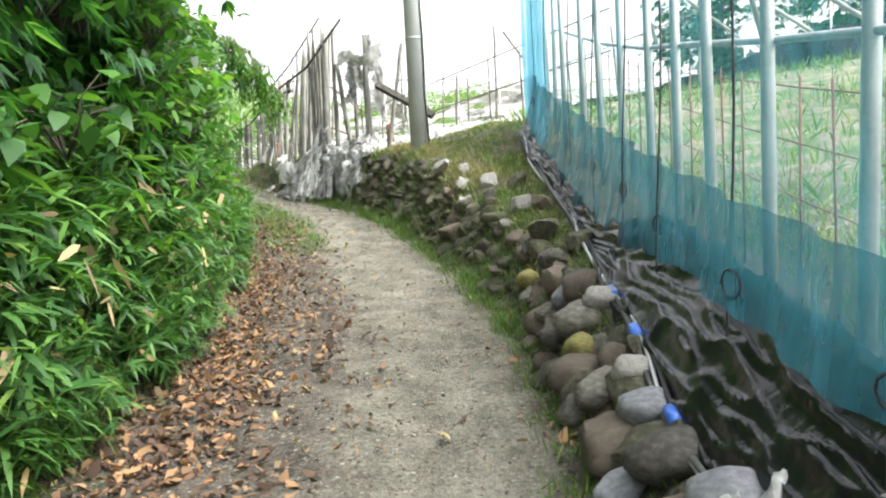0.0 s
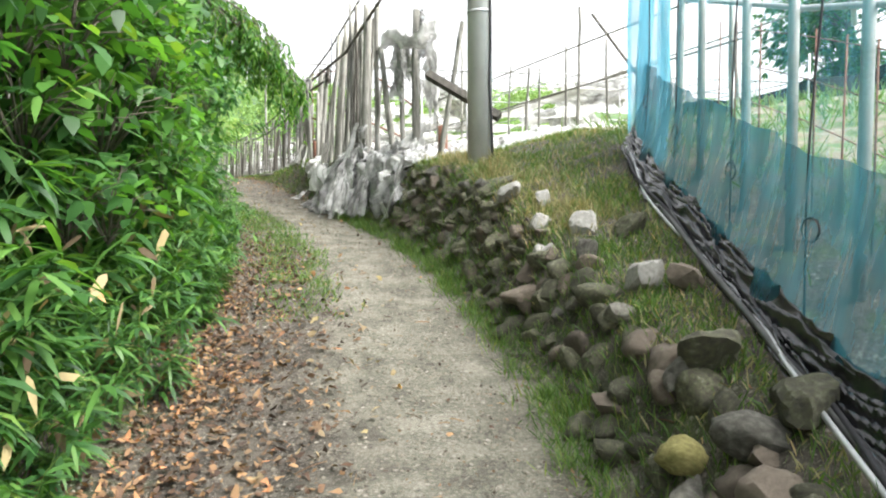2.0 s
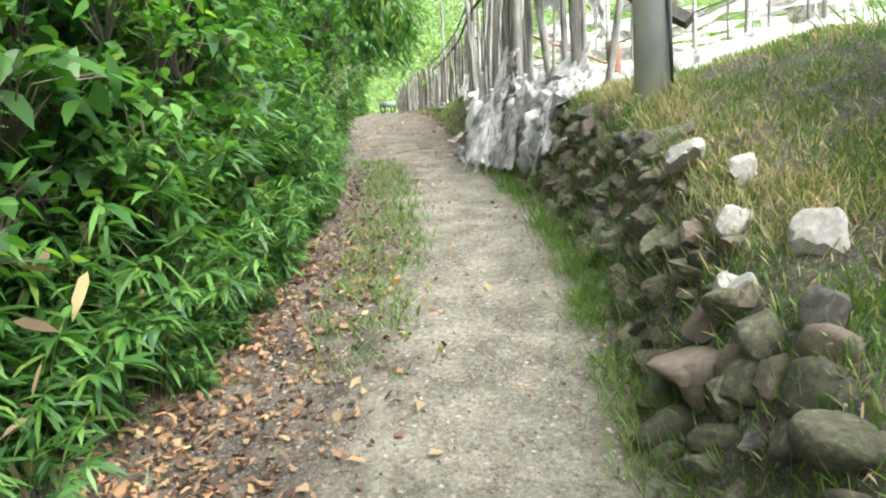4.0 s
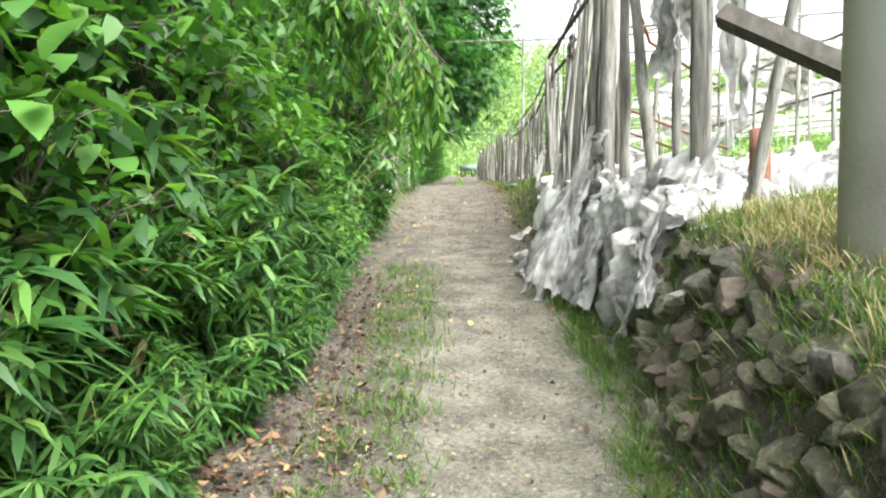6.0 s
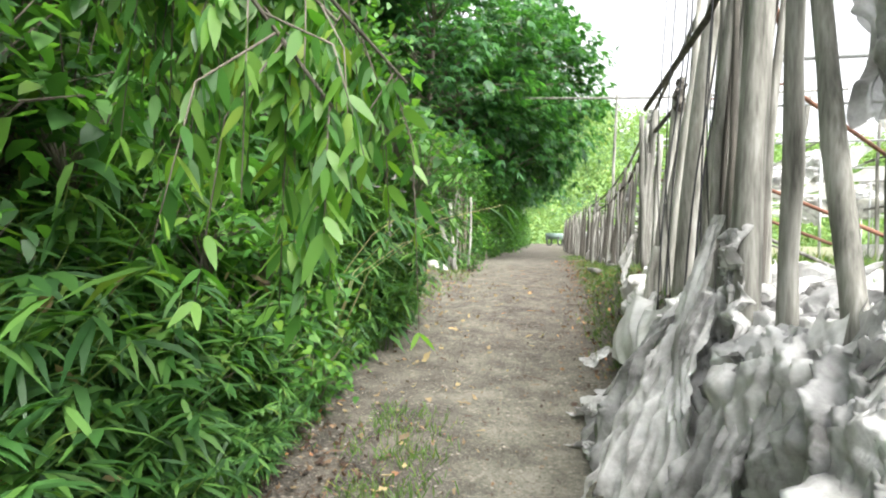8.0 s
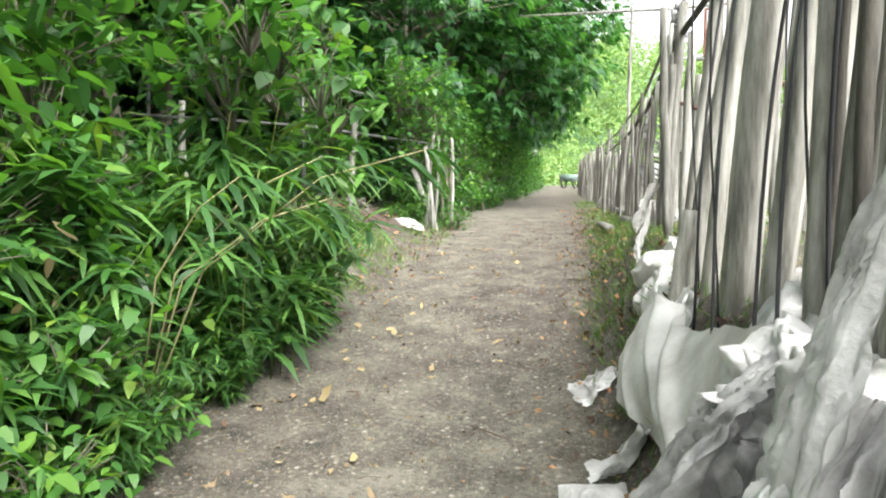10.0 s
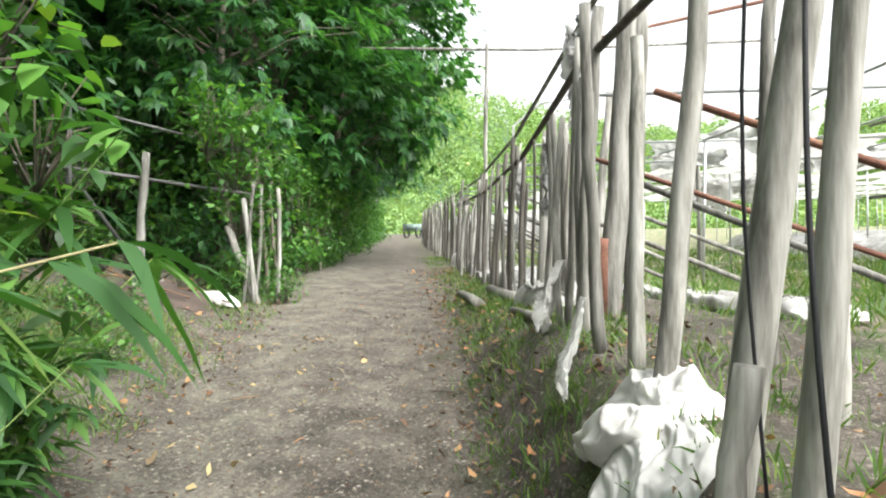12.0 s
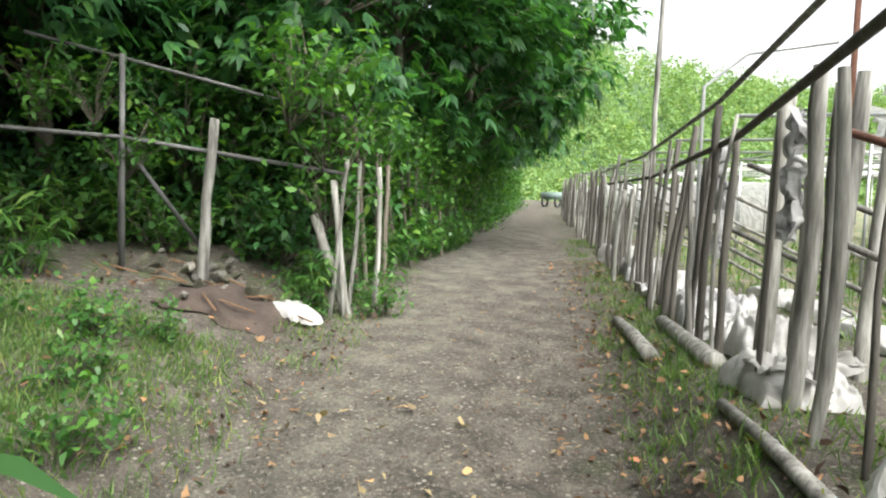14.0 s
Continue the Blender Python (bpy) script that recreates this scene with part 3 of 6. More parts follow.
for s in np.arange(27.5, 54, 0.5):
    for h in (0.0, 0.55, 1.05):
        hedge_places.append((int(rng.integers(0, 5)), spot(rng, s, float(np.interp(s, (27.5, 33, 50), (-1.55, -1.2, -0.95))) + rng.normal(0, 0.1), rng.uniform(0.6, 0.85), h)))
for s, c in ((23.4, -1.9), (23.9, -2.2), (24.1, -1.9), (23.0, -2.4), (23.6, -2.7), (22.6, -2.0), (22.8, -1.6), (26.3, -1.2), (27.0, -1.25), (25.9, -1.0)):
    places.append((int(rng.integers(0, 5)), spot(rng, s, c, rng.uniform(0.25, 0.4), -0.05)))
for _ in range(90):
    places.append((int(rng.integers(0, 5)), spot(rng, rng.uniform(20.5, 34), rng.uniform(-10, -5.0), rng.uniform(1.6, 2.4), rng.uniform(-0.2, 1.6))))
for _ in range(22):
    places.append((int(rng.integers(0, 5)), spot(rng, rng.uniform(25.9, 27.5), rng.uniform(-5.5, -2.4), rng.uniform(0.45, 0.75), -0.1)))
for _ in range(24):
    places.append((int(rng.integers(0, 5)), spot(rng, rng.uniform(26.5, 34), rng.uniform(-3.4, -2.0), rng.uniform(0.8, 1.2), rng.uniform(-0.1, 0.9))))
hedge_geo = Geo()
for k, m in hedge_places:
    leaf_v = bush[k][1].v[0]
    hedge_geo.add(leaf_v @ np.array(m.to_3x3()).T + np.array(m.translation), bush[k][1].f)
lone("far_hedge", hedge_geo, M_LEAF_BROAD, "leafy green hedge along the lane's far stretch", "hedge", kind="stuff")
planted("climbing_shrub", "green climbing shrub with broad heart-shaped leaves over the thicket", "shrub", bush, places, M_LEAF_BROAD, M_BARK, ("stem", "foliage"), "shrubs of the thicket")

# the trees' darker leaf colour stands in for shade on this undergrowth
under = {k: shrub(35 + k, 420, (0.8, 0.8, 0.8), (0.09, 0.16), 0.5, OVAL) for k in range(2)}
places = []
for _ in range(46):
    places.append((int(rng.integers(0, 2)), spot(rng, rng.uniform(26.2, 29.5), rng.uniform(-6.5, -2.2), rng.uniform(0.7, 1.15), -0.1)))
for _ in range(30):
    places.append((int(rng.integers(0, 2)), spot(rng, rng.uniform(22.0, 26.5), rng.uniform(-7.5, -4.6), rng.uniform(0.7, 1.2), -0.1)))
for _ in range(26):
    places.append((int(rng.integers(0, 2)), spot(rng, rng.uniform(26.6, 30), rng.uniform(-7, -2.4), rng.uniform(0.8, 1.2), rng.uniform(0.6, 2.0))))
planted("undergrowth", "undergrowth of the grove in a darker leaf green that paints its shade", "shrub", under, places, M_LEAF_TREE, M_BARK, ("stem", "foliage"), "undergrowth of the grove")

# bright green plants; the lighter leaf also paints the light they catch
young = {k: shrub(38 + k, 190, (0.5, 0.5, 0.5), (0.06, 0.11), 0.72) for k in range(2)}
places = []
for s, c, h, size in ((18.35, -1.35, 0.1, 0.8), (18.6, -1.15, 0.05, 0.65), (18.9, -1.3, 0.25, 0.75), (19.2, -1.2, 0.05, 0.6), (19.5, -1.35, 0.3, 0.7), (18.1, -1.5, 0.45, 0.75), (17.7, -1.45, 0.2, 0.6), (20.0, -1.25, 0.1, 0.5), (15.6, -1.5, 0.3, 0.6), (14.2, -1.6, 0.5, 0.6), (13.6, -1.5, 1.3, 0.7), (13.9, -1.5, 1.7, 0.7), (13.2, -1.55, 1.5, 0.7), (14.4, -1.5, 1.2, 0.6), (17.9, -1.5, 0.9, 0.7), (18.4, -1.4, 0.8, 0.6),
                      (21.6, -2.2, -0.1, 0.3), (21.9, -2.6, -0.1, 0.35), (22.2, -2.1, -0.1, 0.3), (22.5, -2.7, -0.1, 0.38), (22.3, -3.1, -0.1, 0.4), (22.8, -2.3, -0.1, 0.3), (21.7, -3.0, -0.1, 0.35), (23.1, -2.9, -0.1, 0.35), (22.9, -3.4, -0.1, 0.4), (21.4, -1.9, -0.1, 0.25)):
    places.append((int(rng.integers(0, 2)), spot(rng, s, c, size, h)))
planted("young_shrub", "low yellow-green shrub at the thicket's foot, bright light painted into its leaf colour", "shrub", young, places, M_LEAF_DROOP, M_BARK, ("stem", "foliage"), "young shrubs on the verge")

vine = {k: shrub(45 + k, 70, (0.5, 0.5, 0.45), (0.11, 0.18), 0.82) for k in range(2)}
places = []
for s, c, h, size in ((13.9, -1.5, 1.25, 0.9), (14.3, -1.55, 1.55, 1.0), (13.6, -1.7, 1.7, 1.0), (14.6, -1.7, 1.15, 0.8), (15.2, -1.7, 1.9, 1.0), (12.9, -1.8, 1.5, 0.9), (9.5, -1.85, 1.2, 0.8), (20.7, -1.2, 1.45, 0.8), (21.0, -0.95, 1.3, 0.7), (21.1, -1.15, 1.6, 0.75), (21.25, -1.05, 1.05, 0.55), (20.9, -1.05, 1.75, 0.75), (20.4, -1.35, 2.1, 0.9), (20.2, -0.75, 1.45, 0.6), (20.15, -0.95, 1.65, 0.65), (19.9, -1.0, 1.75, 0.7),
                      (8.6, -1.9, 1.05, 0.8), (16.3, -1.9, 2.1, 1.0), (17.3, -1.9, 1.3, 0.8)):
    places.append((int(rng.integers(0, 2)), spot(rng, s, c, size, h)))
for s in np.arange(11.6, 16.2, 0.42):
    for h in (0.95, 1.35, 1.75, 2.15):
        places.append((int(rng.integers(0, 2)), spot(rng, s + rng.normal(0, 0.1), -1.62 - 0.08 * h + rng.normal(0, 0.05), rng.uniform(0.6, 0.85), h - 0.2)))
planted("vine", "hanging vine with large green heart-shaped leaves", "vine", vine, places, M_LEAF_BROAD, M_BARK, ("stem", "foliage"), "vines on the thicket")

# trees of the thicket, then the taller grove past the clearing
trees = {0: tree(50, 5.5, (1.6, 1.6, 2.2), 3.5, 2000, 0.19, low=1.2), 1: tree(51, 6.5, (1.8, 1.8, 2.6), 4.0, 2200, 0.2, low=1.3),
         2: tree(52, 8.0, (2.4, 2.4, 3.4), 4.4, 1300, 0.38, low=0.9), 3: tree(53, 7.5, (2.5, 2.5, 3.0), 4.5, 3000, 0.25, 0.3, low=1.75), 4: tree(54, 8.0, (2.6, 2.6, 3.2), 4.8, 3000, 0.255, 0.3, low=1.9), 5: tree(55, 8.5, (2.9, 2.9, 1.8), 6.4, 1500, 0.34, 0.3, low=4.2),
         6: tree(56, 7.6, (2.3, 2.3, 1.5), 5.6, 2300, 0.3, 0.3, low=3.9, lean=2.9)}
places = []
for s, c, k, size in ((3.0, -3.6, 0, 1), (4.8, -3.3, 1, 0.95), (6.3, -3.0, 0, 1), (7.6, -3.0, 1, 0.9), (7.1, -2.35, 0, 0.75), (8.5, -2.5, 0, 0.8), (10.0, -2.7, 1, 0.75), (9.2, -3.4, 0, 1), (10.8, -3.5, 1, 0.95), (12.3, -3.6, 0, 1), (13.8, -3.6, 1, 1),
                      (15.4, -3.8, 0, 1.05), (17, -4.2, 1, 0.85), (18.6, -4.7, 0, 0.8), (20.0, -5.2, 1, 0.8), (5.5, -5.6, 2, 1), (9.5, -6, 2, 1), (13.5, -6, 2, 1), (17.5, -6.2, 2, 1),
                      (27.6, -2.1, 3, 0.82), (29.6, -1.5, 4, 0.85), (31.8, -1.3, 3, 0.95), (34.2, -1.1, 4, 0.95), (37, -1.2, 3, 1.0), (40, -1.4, 4, 1), (43.5, -1.6, 3, 1.1), (47, -1.8, 4, 1.1), (51, -2.4, 3, 1.2), (56, -2.8, 4, 1.3),
                      (26.4, -4.4, 3, 0.9), (24.3, -5.4, 4, 0.95), (22.4, -5.8, 4, 0.9), (28.6, -4.8, 2, 1), (31.5, -5.0, 2, 1.1), (35, -5.4, 2, 1.1), (40, -6, 2, 1.2), (46, -6, 2, 1.3), (27.0, -6.8, 2, 1.0), (25.0, -7.4, 2, 1.0), (23, -7.6, 2, 1.0), (20.9, -6.4, 2, 1),
                      # kind 5: crowns above view, added to block light over the clearing
                      (22.6, -4.6, 5, 1), (25.2, -4.9, 5, 1.05), (20.6, -5.2, 5, 1), (24.6, -9.8, 2, 1.2), (28.5, -9, 2, 1.2), (21.5, -9.5, 2, 1.2), (31.5, -8.5, 2, 1.2)):
    places.append((k, spot(rng, s, c, size)))
# trees that close the netted field
for (x, y), k in zip(((7.5, 18.5), (10.5, 16), (13.5, 14.5), (15.5, 11), (17.5, 7.5), (12.5, 20), (18, 14), (17, 3)), (3, 4, 0, 3, 4, 2, 2, 3)):
    s, c = sc_of([(x, y)])[0]
    places.append((k, spot(rng, s, c, 0.8)))
# back rows added against leaking light, for deep shade behind the clearing
for s, c in [(a, b) for a in np.arange(19.5, 37, 2.3) for b in (-8.6, -11.2, -13.6)]:
    places.append((2 if rng.random() < 0.7 else 5, spot(rng, s + rng.normal(0, 0.4), c + rng.normal(0, 0.4), rng.uniform(1.0, 1.3))))
for s, c in ((21.8, -5.0), (23.4, -5.6), (24.9, -5.7), (26.3, -5.6), (27.6, -4.2), (23.9, -4.6)):
    places.append((2 if c < -5 else 5, spot(rng, s, c, 0.9)))
# boughs, mostly above view, added to shade clearing and first bend; trunks deeper in
for s, c in ((22.6, -5.9), (23.4, -7.4), (25.6, -7.0), (8.4, -6.2), (10.3, -6.3)):
    places.append((6, spot(rng, s, c, rng.uniform(0.9, 1.05), yaw=math.degrees(heading(s)) - 90 + rng.normal(0, 12))))
planted("grove_tree", "leafy dark green tree of the dense roadside grove", "tree", trees, places, M_LEAF_TREE, M_BARK, ("trunk", "limb", "crown"), "trees of the grove")


def drooping_branch():
    """Boughs that hang out over the lane with long limp leaves."""
    rng = np.random.default_rng(71)
    root = np.array(at(16.6, -2.2, 2.6))
    ob = thing("overhanging_branch", "thin bough with limp bright green leaves hanging over the lane", "branch", Matrix.Translation(Vector(root)))
    lv = Geo()
    pos, way = [], []
    for tip, bow in ((at(15.85, -0.2, 1.6), 0.35), (at(15.9, -0.4, 2.05), 0.3), (at(16.3, -0.4, 2.2), 0.3), (at(16.0, -0.25, 1.8), 0.3), (at(16.25, -0.15, 1.7), 0.35)):
        tip = np.array(tip)
        bough = [root, root * 0.6 + tip * 0.4 + (0, 0, bow), root * 0.25 + tip * 0.75 + (0, 0, bow * 0.7), tip]
        part("bough", Geo().tube(np.array(bough) - root, [0.016, 0.011, 0.008, 0.004], 6), M_BARK, ob)
        for _ in range(32):
            u = rng.uniform(0.55, 1.0)
            a = np.array([np.interp(u, (0, 0.4, 0.75, 1), [p[k] for p in bough]) for k in range(3)])
            drop = rng.uniform(0.2, 0.7) * (0.4 + 0.6 * u)
            side = rng.normal(0, 0.12, 3) * (1, 1, 0)
            twig = [a, a + side * 0.7 + (0, 0, -drop * 0.3), a + side + (0, 0, -drop)]
            part("twig", Geo().tube(np.array(twig) - root, [0.003, 0.0025, 0.0015], 4), M_BARK, ob)
            for v in np.linspace(0.1, 1, 11):
                p = np.array([np.interp(v, (0, 0.5, 1), [q[k] for q in twig]) for k in range(3)])
                for _ in range(2):
                    b = rng.uniform(0, 6.28)
                    pos.append(p - root)
                    way.append((math.cos(b) * 0.7, math.sin(b) * 0.7, rng.uniform(-1.5, -0.4)))
    pos, way = np.array(pos), unit(way)
    n = len(pos)
    ln = rng.uniform(0.045, 0.095, n)
    lv.leaves(pos, way, turned(way, rng), ln, ln * 0.34, rng.uniform(0.1, 0.4, n), ((0.12, 0.34), (0.35, 0.5), (0.65, 0.38), (0.85, 0.17)))
    part("foliage", lv, M_LEAF_DROOP, ob)


drooping_branch()


def arching_culm():
    """A culm of bamboo grass bowed far out over the lane, with long hanging leaves."""
    rng = np.random.default_rng(75)
    root = np.array(at(19.3, -1.3, 0.0))
    ob = thing("arching_bamboo", "bamboo grass culms bowed over the lane with long hanging leaves", "bamboo grass", Matrix.Translation(Vector(root)))
    lv = Geo()
    for tip, lift in ((at(19.48, -0.05, 1.27), 0.25), (at(19.3, -0.45, 1.25), 0.22), (at(19.6, -0.5, 1.05), 0.2), (at(19.2, -0.75, 1.2), 0.2)):
        tip = np.array(tip)
        pts = [root, root * 0.75 + tip * 0.25 + (0, 0, 0.45), root * 0.35 + tip * 0.65 + (0, 0, lift + 0.08), tip]
        part("culm", Geo().tube(np.array(pts) - root, [0.005, 0.004, 0.003, 0.002], 6), M_STRAW, ob)
        out = unit(tip - pts[2])
        pos, way = [], []
        for u in (0.55, 0.7, 0.82, 0.92, 1.0):
            node = np.array([np.interp(u, (0, 0.33, 0.66, 1), [p[k] for p in pts]) for k in range(3)])
            for k in range(3 if u < 1 else 5):
                pos.append(node - root)
                way.append(unit(out * (1, 1, 0.2) + rng.normal(0, 0.55, 3) * (1, 1, 0.35) + (0, 0, -0.25)))
        pos, way = np.array(pos), np.array(way)
        n = len(pos)
        side = unit(np.cross(way, np.array((0, 0, 1.0))) + rng.normal(0, 0.3, (n, 3)))
        lv.leaves(pos, way, side, rng.uniform(0.15, 0.24, n), rng.uniform(0.026, 0.038, n), rng.uniform(0.3, 0.8, n), ((0.12, 0.4), (0.4, 0.5), (0.75, 0.3)))
    part("foliage", lv, M_LEAF_SASA, ob)


arching_culm()


# ---- withered leaves caught in the thicket ----
def withered():
    rng = np.random.default_rng(73)
    n = 800
    pos = spread(rng.uniform(6, 20.5, n), rng.uniform(-1.85, -1.35, n), rng.uniform(0.05, 1.0, n) ** 1.5)
    way = unit(rng.normal(size=(n, 3)) * (1, 1, 0.5) + (0, 0, -0.9))
    ln = rng.uniform(0.07, 0.17, n)
    lone("withered_leaf", Geo().leaves(pos, way, turned(way, rng), ln, ln * 0.28, rng.uniform(0, 0.4, n), LANCE), M_LITTER_PALE, "withered tan leaves caught in the bamboo grass", "dead leaves", kind="stuff")


withered()


# ---- grasses, fallen leaves, grit ----
def blades(name, label, s, c, tall, material, seed, wide=0.006, kind_cat="grass"):
    rng = np.random.default_rng(seed)
    n = len(s)
    pos = spread(s, c, -0.01)
    way = unit(rng.normal(0, 0.45, (n, 3)) * (1, 1, 0) + (0, 0, 1.0))
    side = unit(np.cross(way, rng.normal(size=(n, 3))))
    tall = np.broadcast_to(tall, (n,)) * rng.uniform(0.5, 1.15, n)
    g = Geo().leaves(pos, way, side, tall, wide * rng.uniform(0.7, 1.5, n), rng.uniform(0.0, 0.45, n), BLADE)
    return lone(name, g, material, label, kind_cat, kind="stuff")


def tufts(rng, n, s0, s1, c0, c1, each, radius):
    cs, cc = rng.uniform(s0, s1, n), rng.uniform(c0, c1, n)
    s = np.repeat(cs, each) + rng.normal(0, radius, n * each)
    c = np.repeat(cc, each) + rng.normal(0, radius, n * each)
    return s, c


NET = [(4.0, 1.2), (7.6, 1.25), (8.2, 1.27), (9.3, 1.36), (10.5, 1.55), (12.6, 2.1), (14.3, 2.85)]


def off_film(s, c):
    """Leaves the strip of film at the net's foot bare."""
    n = np.interp(s, *zip(*NET))
    keep = (s > 13.7) | (c < n - 0.27) | (c > n + 0.6)
    return s[keep], c[keep]


rng = np.random.default_rng(8)
groups = [tufts(rng, 190, 13.0, 18.8, -0.8, -0.25, 18, 0.07), tufts(rng, 170, 7, 17.5, 0.6, 0.82, 26, 0.06), tufts(rng, 150, 6.5, 17, 0.8, 1.25, 26, 0.06), tufts(rng, 260, 7, 17, 1.15, 3.2, 22, 0.1),
          tufts(rng, 260, 18.5, 34, 0.85, 1.6, 20, 0.08), tufts(rng, 90, 19.5, 27, 0.75, 1.2, 26, 0.06), tufts(rng, 220, 19, 28, 1.6, 4.0, 20, 0.12), tufts(rng, 200, 20.8, 24.4, -3.4, -1.7, 20, 0.1), tufts(rng, 60, 21, 26.5, -1.6, -1.0, 20, 0.08), tufts(rng, 260, 21.5, 24.3, -3.2, -1.5, 30, 0.09), tufts(rng, 110, 12, 34, -1.5, -1.15, 16, 0.09)]
vs, vc = off_film(np.concatenate([g[0] for g in groups]), np.concatenate([g[1] for g in groups]))
blades("verge_grass", "tufts of short green grass on verges and lane", vs, vc, 0.12, M_GRASS, 1)
a, b = off_film(*tufts(rng, 700, 7.5, 16.4, 1.0, 2.6, 34, 0.07))
blades("bank_grass", "long fresh grass on the top of the bank", a, b, 0.11, M_GRASS, 2)
a, b = tufts(rng, 75, 10, 18.2, 0.62, 0.84, 70, 0.06)
blades("foot_grass", "lush fine grass growing at the stones' foot", a, b, 0.2, M_GRASS, 7, 0.004)
a, b = off_film(*tufts(rng, 430, 9, 16.4, 1.05, 2.6, 26, 0.12))
blades("dry_grass", "dry straw-coloured grass on the bank", a, b, 0.1, M_STRAW, 3)
a, b = tufts(rng, 75, 9.5, 16.4, 0.85, 1.2, 26, 0.05)
blades("crevice_grass", "fine grass growing between the bank's stones", a, b, 0.15, M_GRASS, 18, 0.004)
a, b = tufts(rng, 60, 12.5, 16.2, 1.12, 1.5, 60, 0.09)
blades("straw_tuft", "pale straw lying over the bank's edge", a, b, 0.17, M_STRAW, 19, 0.005)
a, b = tufts(rng, 1500, 2, 34, 2.4, 12, 16, 0.16)
blades("field_grass", "rank green grass in the field behind the fence", a, b, 0.3, M_GRASS, 4, 0.012)


def litter(name, label, s, c, size, material, seed):
    rng = np.random.default_rng(seed)
    n = len(s)
    pos = spread(s, c, 0.012 + rng.uniform(0, 0.02, n))
    a = rng.uniform(0, 6.28, n)
    way = unit(np.stack([np.cos(a), np.sin(a), rng.normal(0.1, 0.28, n)], 1))
    side = unit(np.cross(way, unit(rng.normal(0, 0.4, (n, 3)) + (0, 0, 1))))
    ln = size * rng.uniform(0.5, 1.3, n)
    g = Geo().leaves(pos, way, side, ln, ln * rng.uniform(0.2, 0.6, n), rng.uniform(-0.4, 0.3, n), OVAL)
    # each leaf is curled and torn in its own way
    k = len(g.v[0]) // n
    g.v[0] = g.v[0] + np.repeat(ln, k)[:, None] * np.clip(rng.normal(0, 0.1, (n * k, 3)), -0.22, 0.22)
    return lone(name, g, material, label, "fallen leaves", kind="stuff")


s1, c1 = rng.uniform(5, 15, 6000), rng.normal(-1.25, 0.2, 6000)
s2, c2 = rng.uniform(6, 15.5, 1500), rng.normal(-0.75, 0.28, 1500)
s3, c3 = rng.uniform(6, 27, 700), rng.choice([-1.1, 0.72], 700) + rng.normal(0, 0.16, 700)
s4, c4 = rng.uniform(20.5, 28, 900), rng.uniform(-3.2, -0.9, 900)
litter("leaf_litter", "brown and russet fallen leaves along the lane's edge", np.r_[s1, s2, s3, s4], np.r_[c1, c2, c3, c4], np.where(np.r_[s1, s2, s3, s4] < 10.5, 0.066, 0.05), M_LITTER, 5)
s7, c7 = rng.uniform(11, 18.5, 1900), rng.normal(-0.9, 0.25, 1900)
litter("strewn_leaves", "brown leaves and bark scraps strewn over dark earth", s7, c7, 0.05, M_LITTER_DARK, 17)
s5, c5 = rng.uniform(18, 30, 1500), 0.98 + np.abs(rng.normal(0, 0.25, 1500)) * rng.choice([-1, 1.6], 1500)
litter("russet_litter", "reddish brown leaf litter among the fence posts", s5, c5, 0.05, M_LITTER, 15)
s6, c6 = rng.uniform(5.5, 27, 6000), rng.choice([-1.0, -0.5, 0.1, 0.6], 6000) + rng.normal(0, 0.22, 6000)
litter("leaf_crumbs", "dark crumbs of rotted leaf trodden into the lane", s6, c6, 0.022, M_LITTER_DARK, 16)
litter("pale_leaves", "scattered tan fallen leaves on the lane", rng.uniform(6, 24, 460), rng.normal(-0.65, 0.45, 460), 0.062, M_LITTER_PALE, 6)


def twigs():
    """Bits of bark, stalk and twig trodden into the lane."""
    rng = np.random.default_rng(12)
    g = Geo()
    for _ in range(360):
        s, c = rng.uniform(6, 27), rng.normal(-0.3, 0.75)
        if not -1.5 < c < 1.0:
            continue
        ln, b = rng.uniform(0.03, 0.11) * (2.2 if rng.random() < 0.08 else 1), rng.uniform(0, 6.28)
        d = Vector((math.cos(b), math.sin(b), rng.normal(0, 0.1))) * ln
        p = at(s, c, 0.012)
        g.tube([p, p + d * 0.5 + Vector((rng.normal(0, 0.006), rng.normal(0, 0.006), 0.004)), p + d], rng.uniform(0.001, 0.003), 4)
    lone("twig_litter", g, M_LITTER, "dry twigs and bark scraps trodden into the lane", "twigs", kind="stuff")


twigs()


def pebbles():
    rng = np.random.default_rng(9)
    n = 9000
    s, c = rng.uniform(5, 26, n), rng.normal(0.0, 0.6, n)
    pos = spread(s, c, 0.002)
    r = 0.003 + 0.011 * rng.random(n) ** 5
    octa = np.array([(1, 0, 0), (0, 1, 0), (-1, 0, 0), (0, -1, 0), (0, 0, 0.7), (0, 0, -0.7)], float)
    v = pos[:, None] + octa[None] * (r[:, None, None] * rng.uniform(0.6, 1.4, (n, 6, 1)))
    f = np.array([(0, 1, 4), (1, 2, 4), (2, 3, 4), (3, 0, 4), (1, 0, 5), (2, 1, 5), (3, 2, 5), (0, 3, 5)])
    g = Geo().add(v.reshape(-1, 3), (np.arange(n)[:, None, None] * 6 + f[None]).reshape(-1, 3).tolist())
    lone("grit", g, M_GRIT, "loose grey and brown grit on the lane", "gravel", kind="stuff")


pebbles()


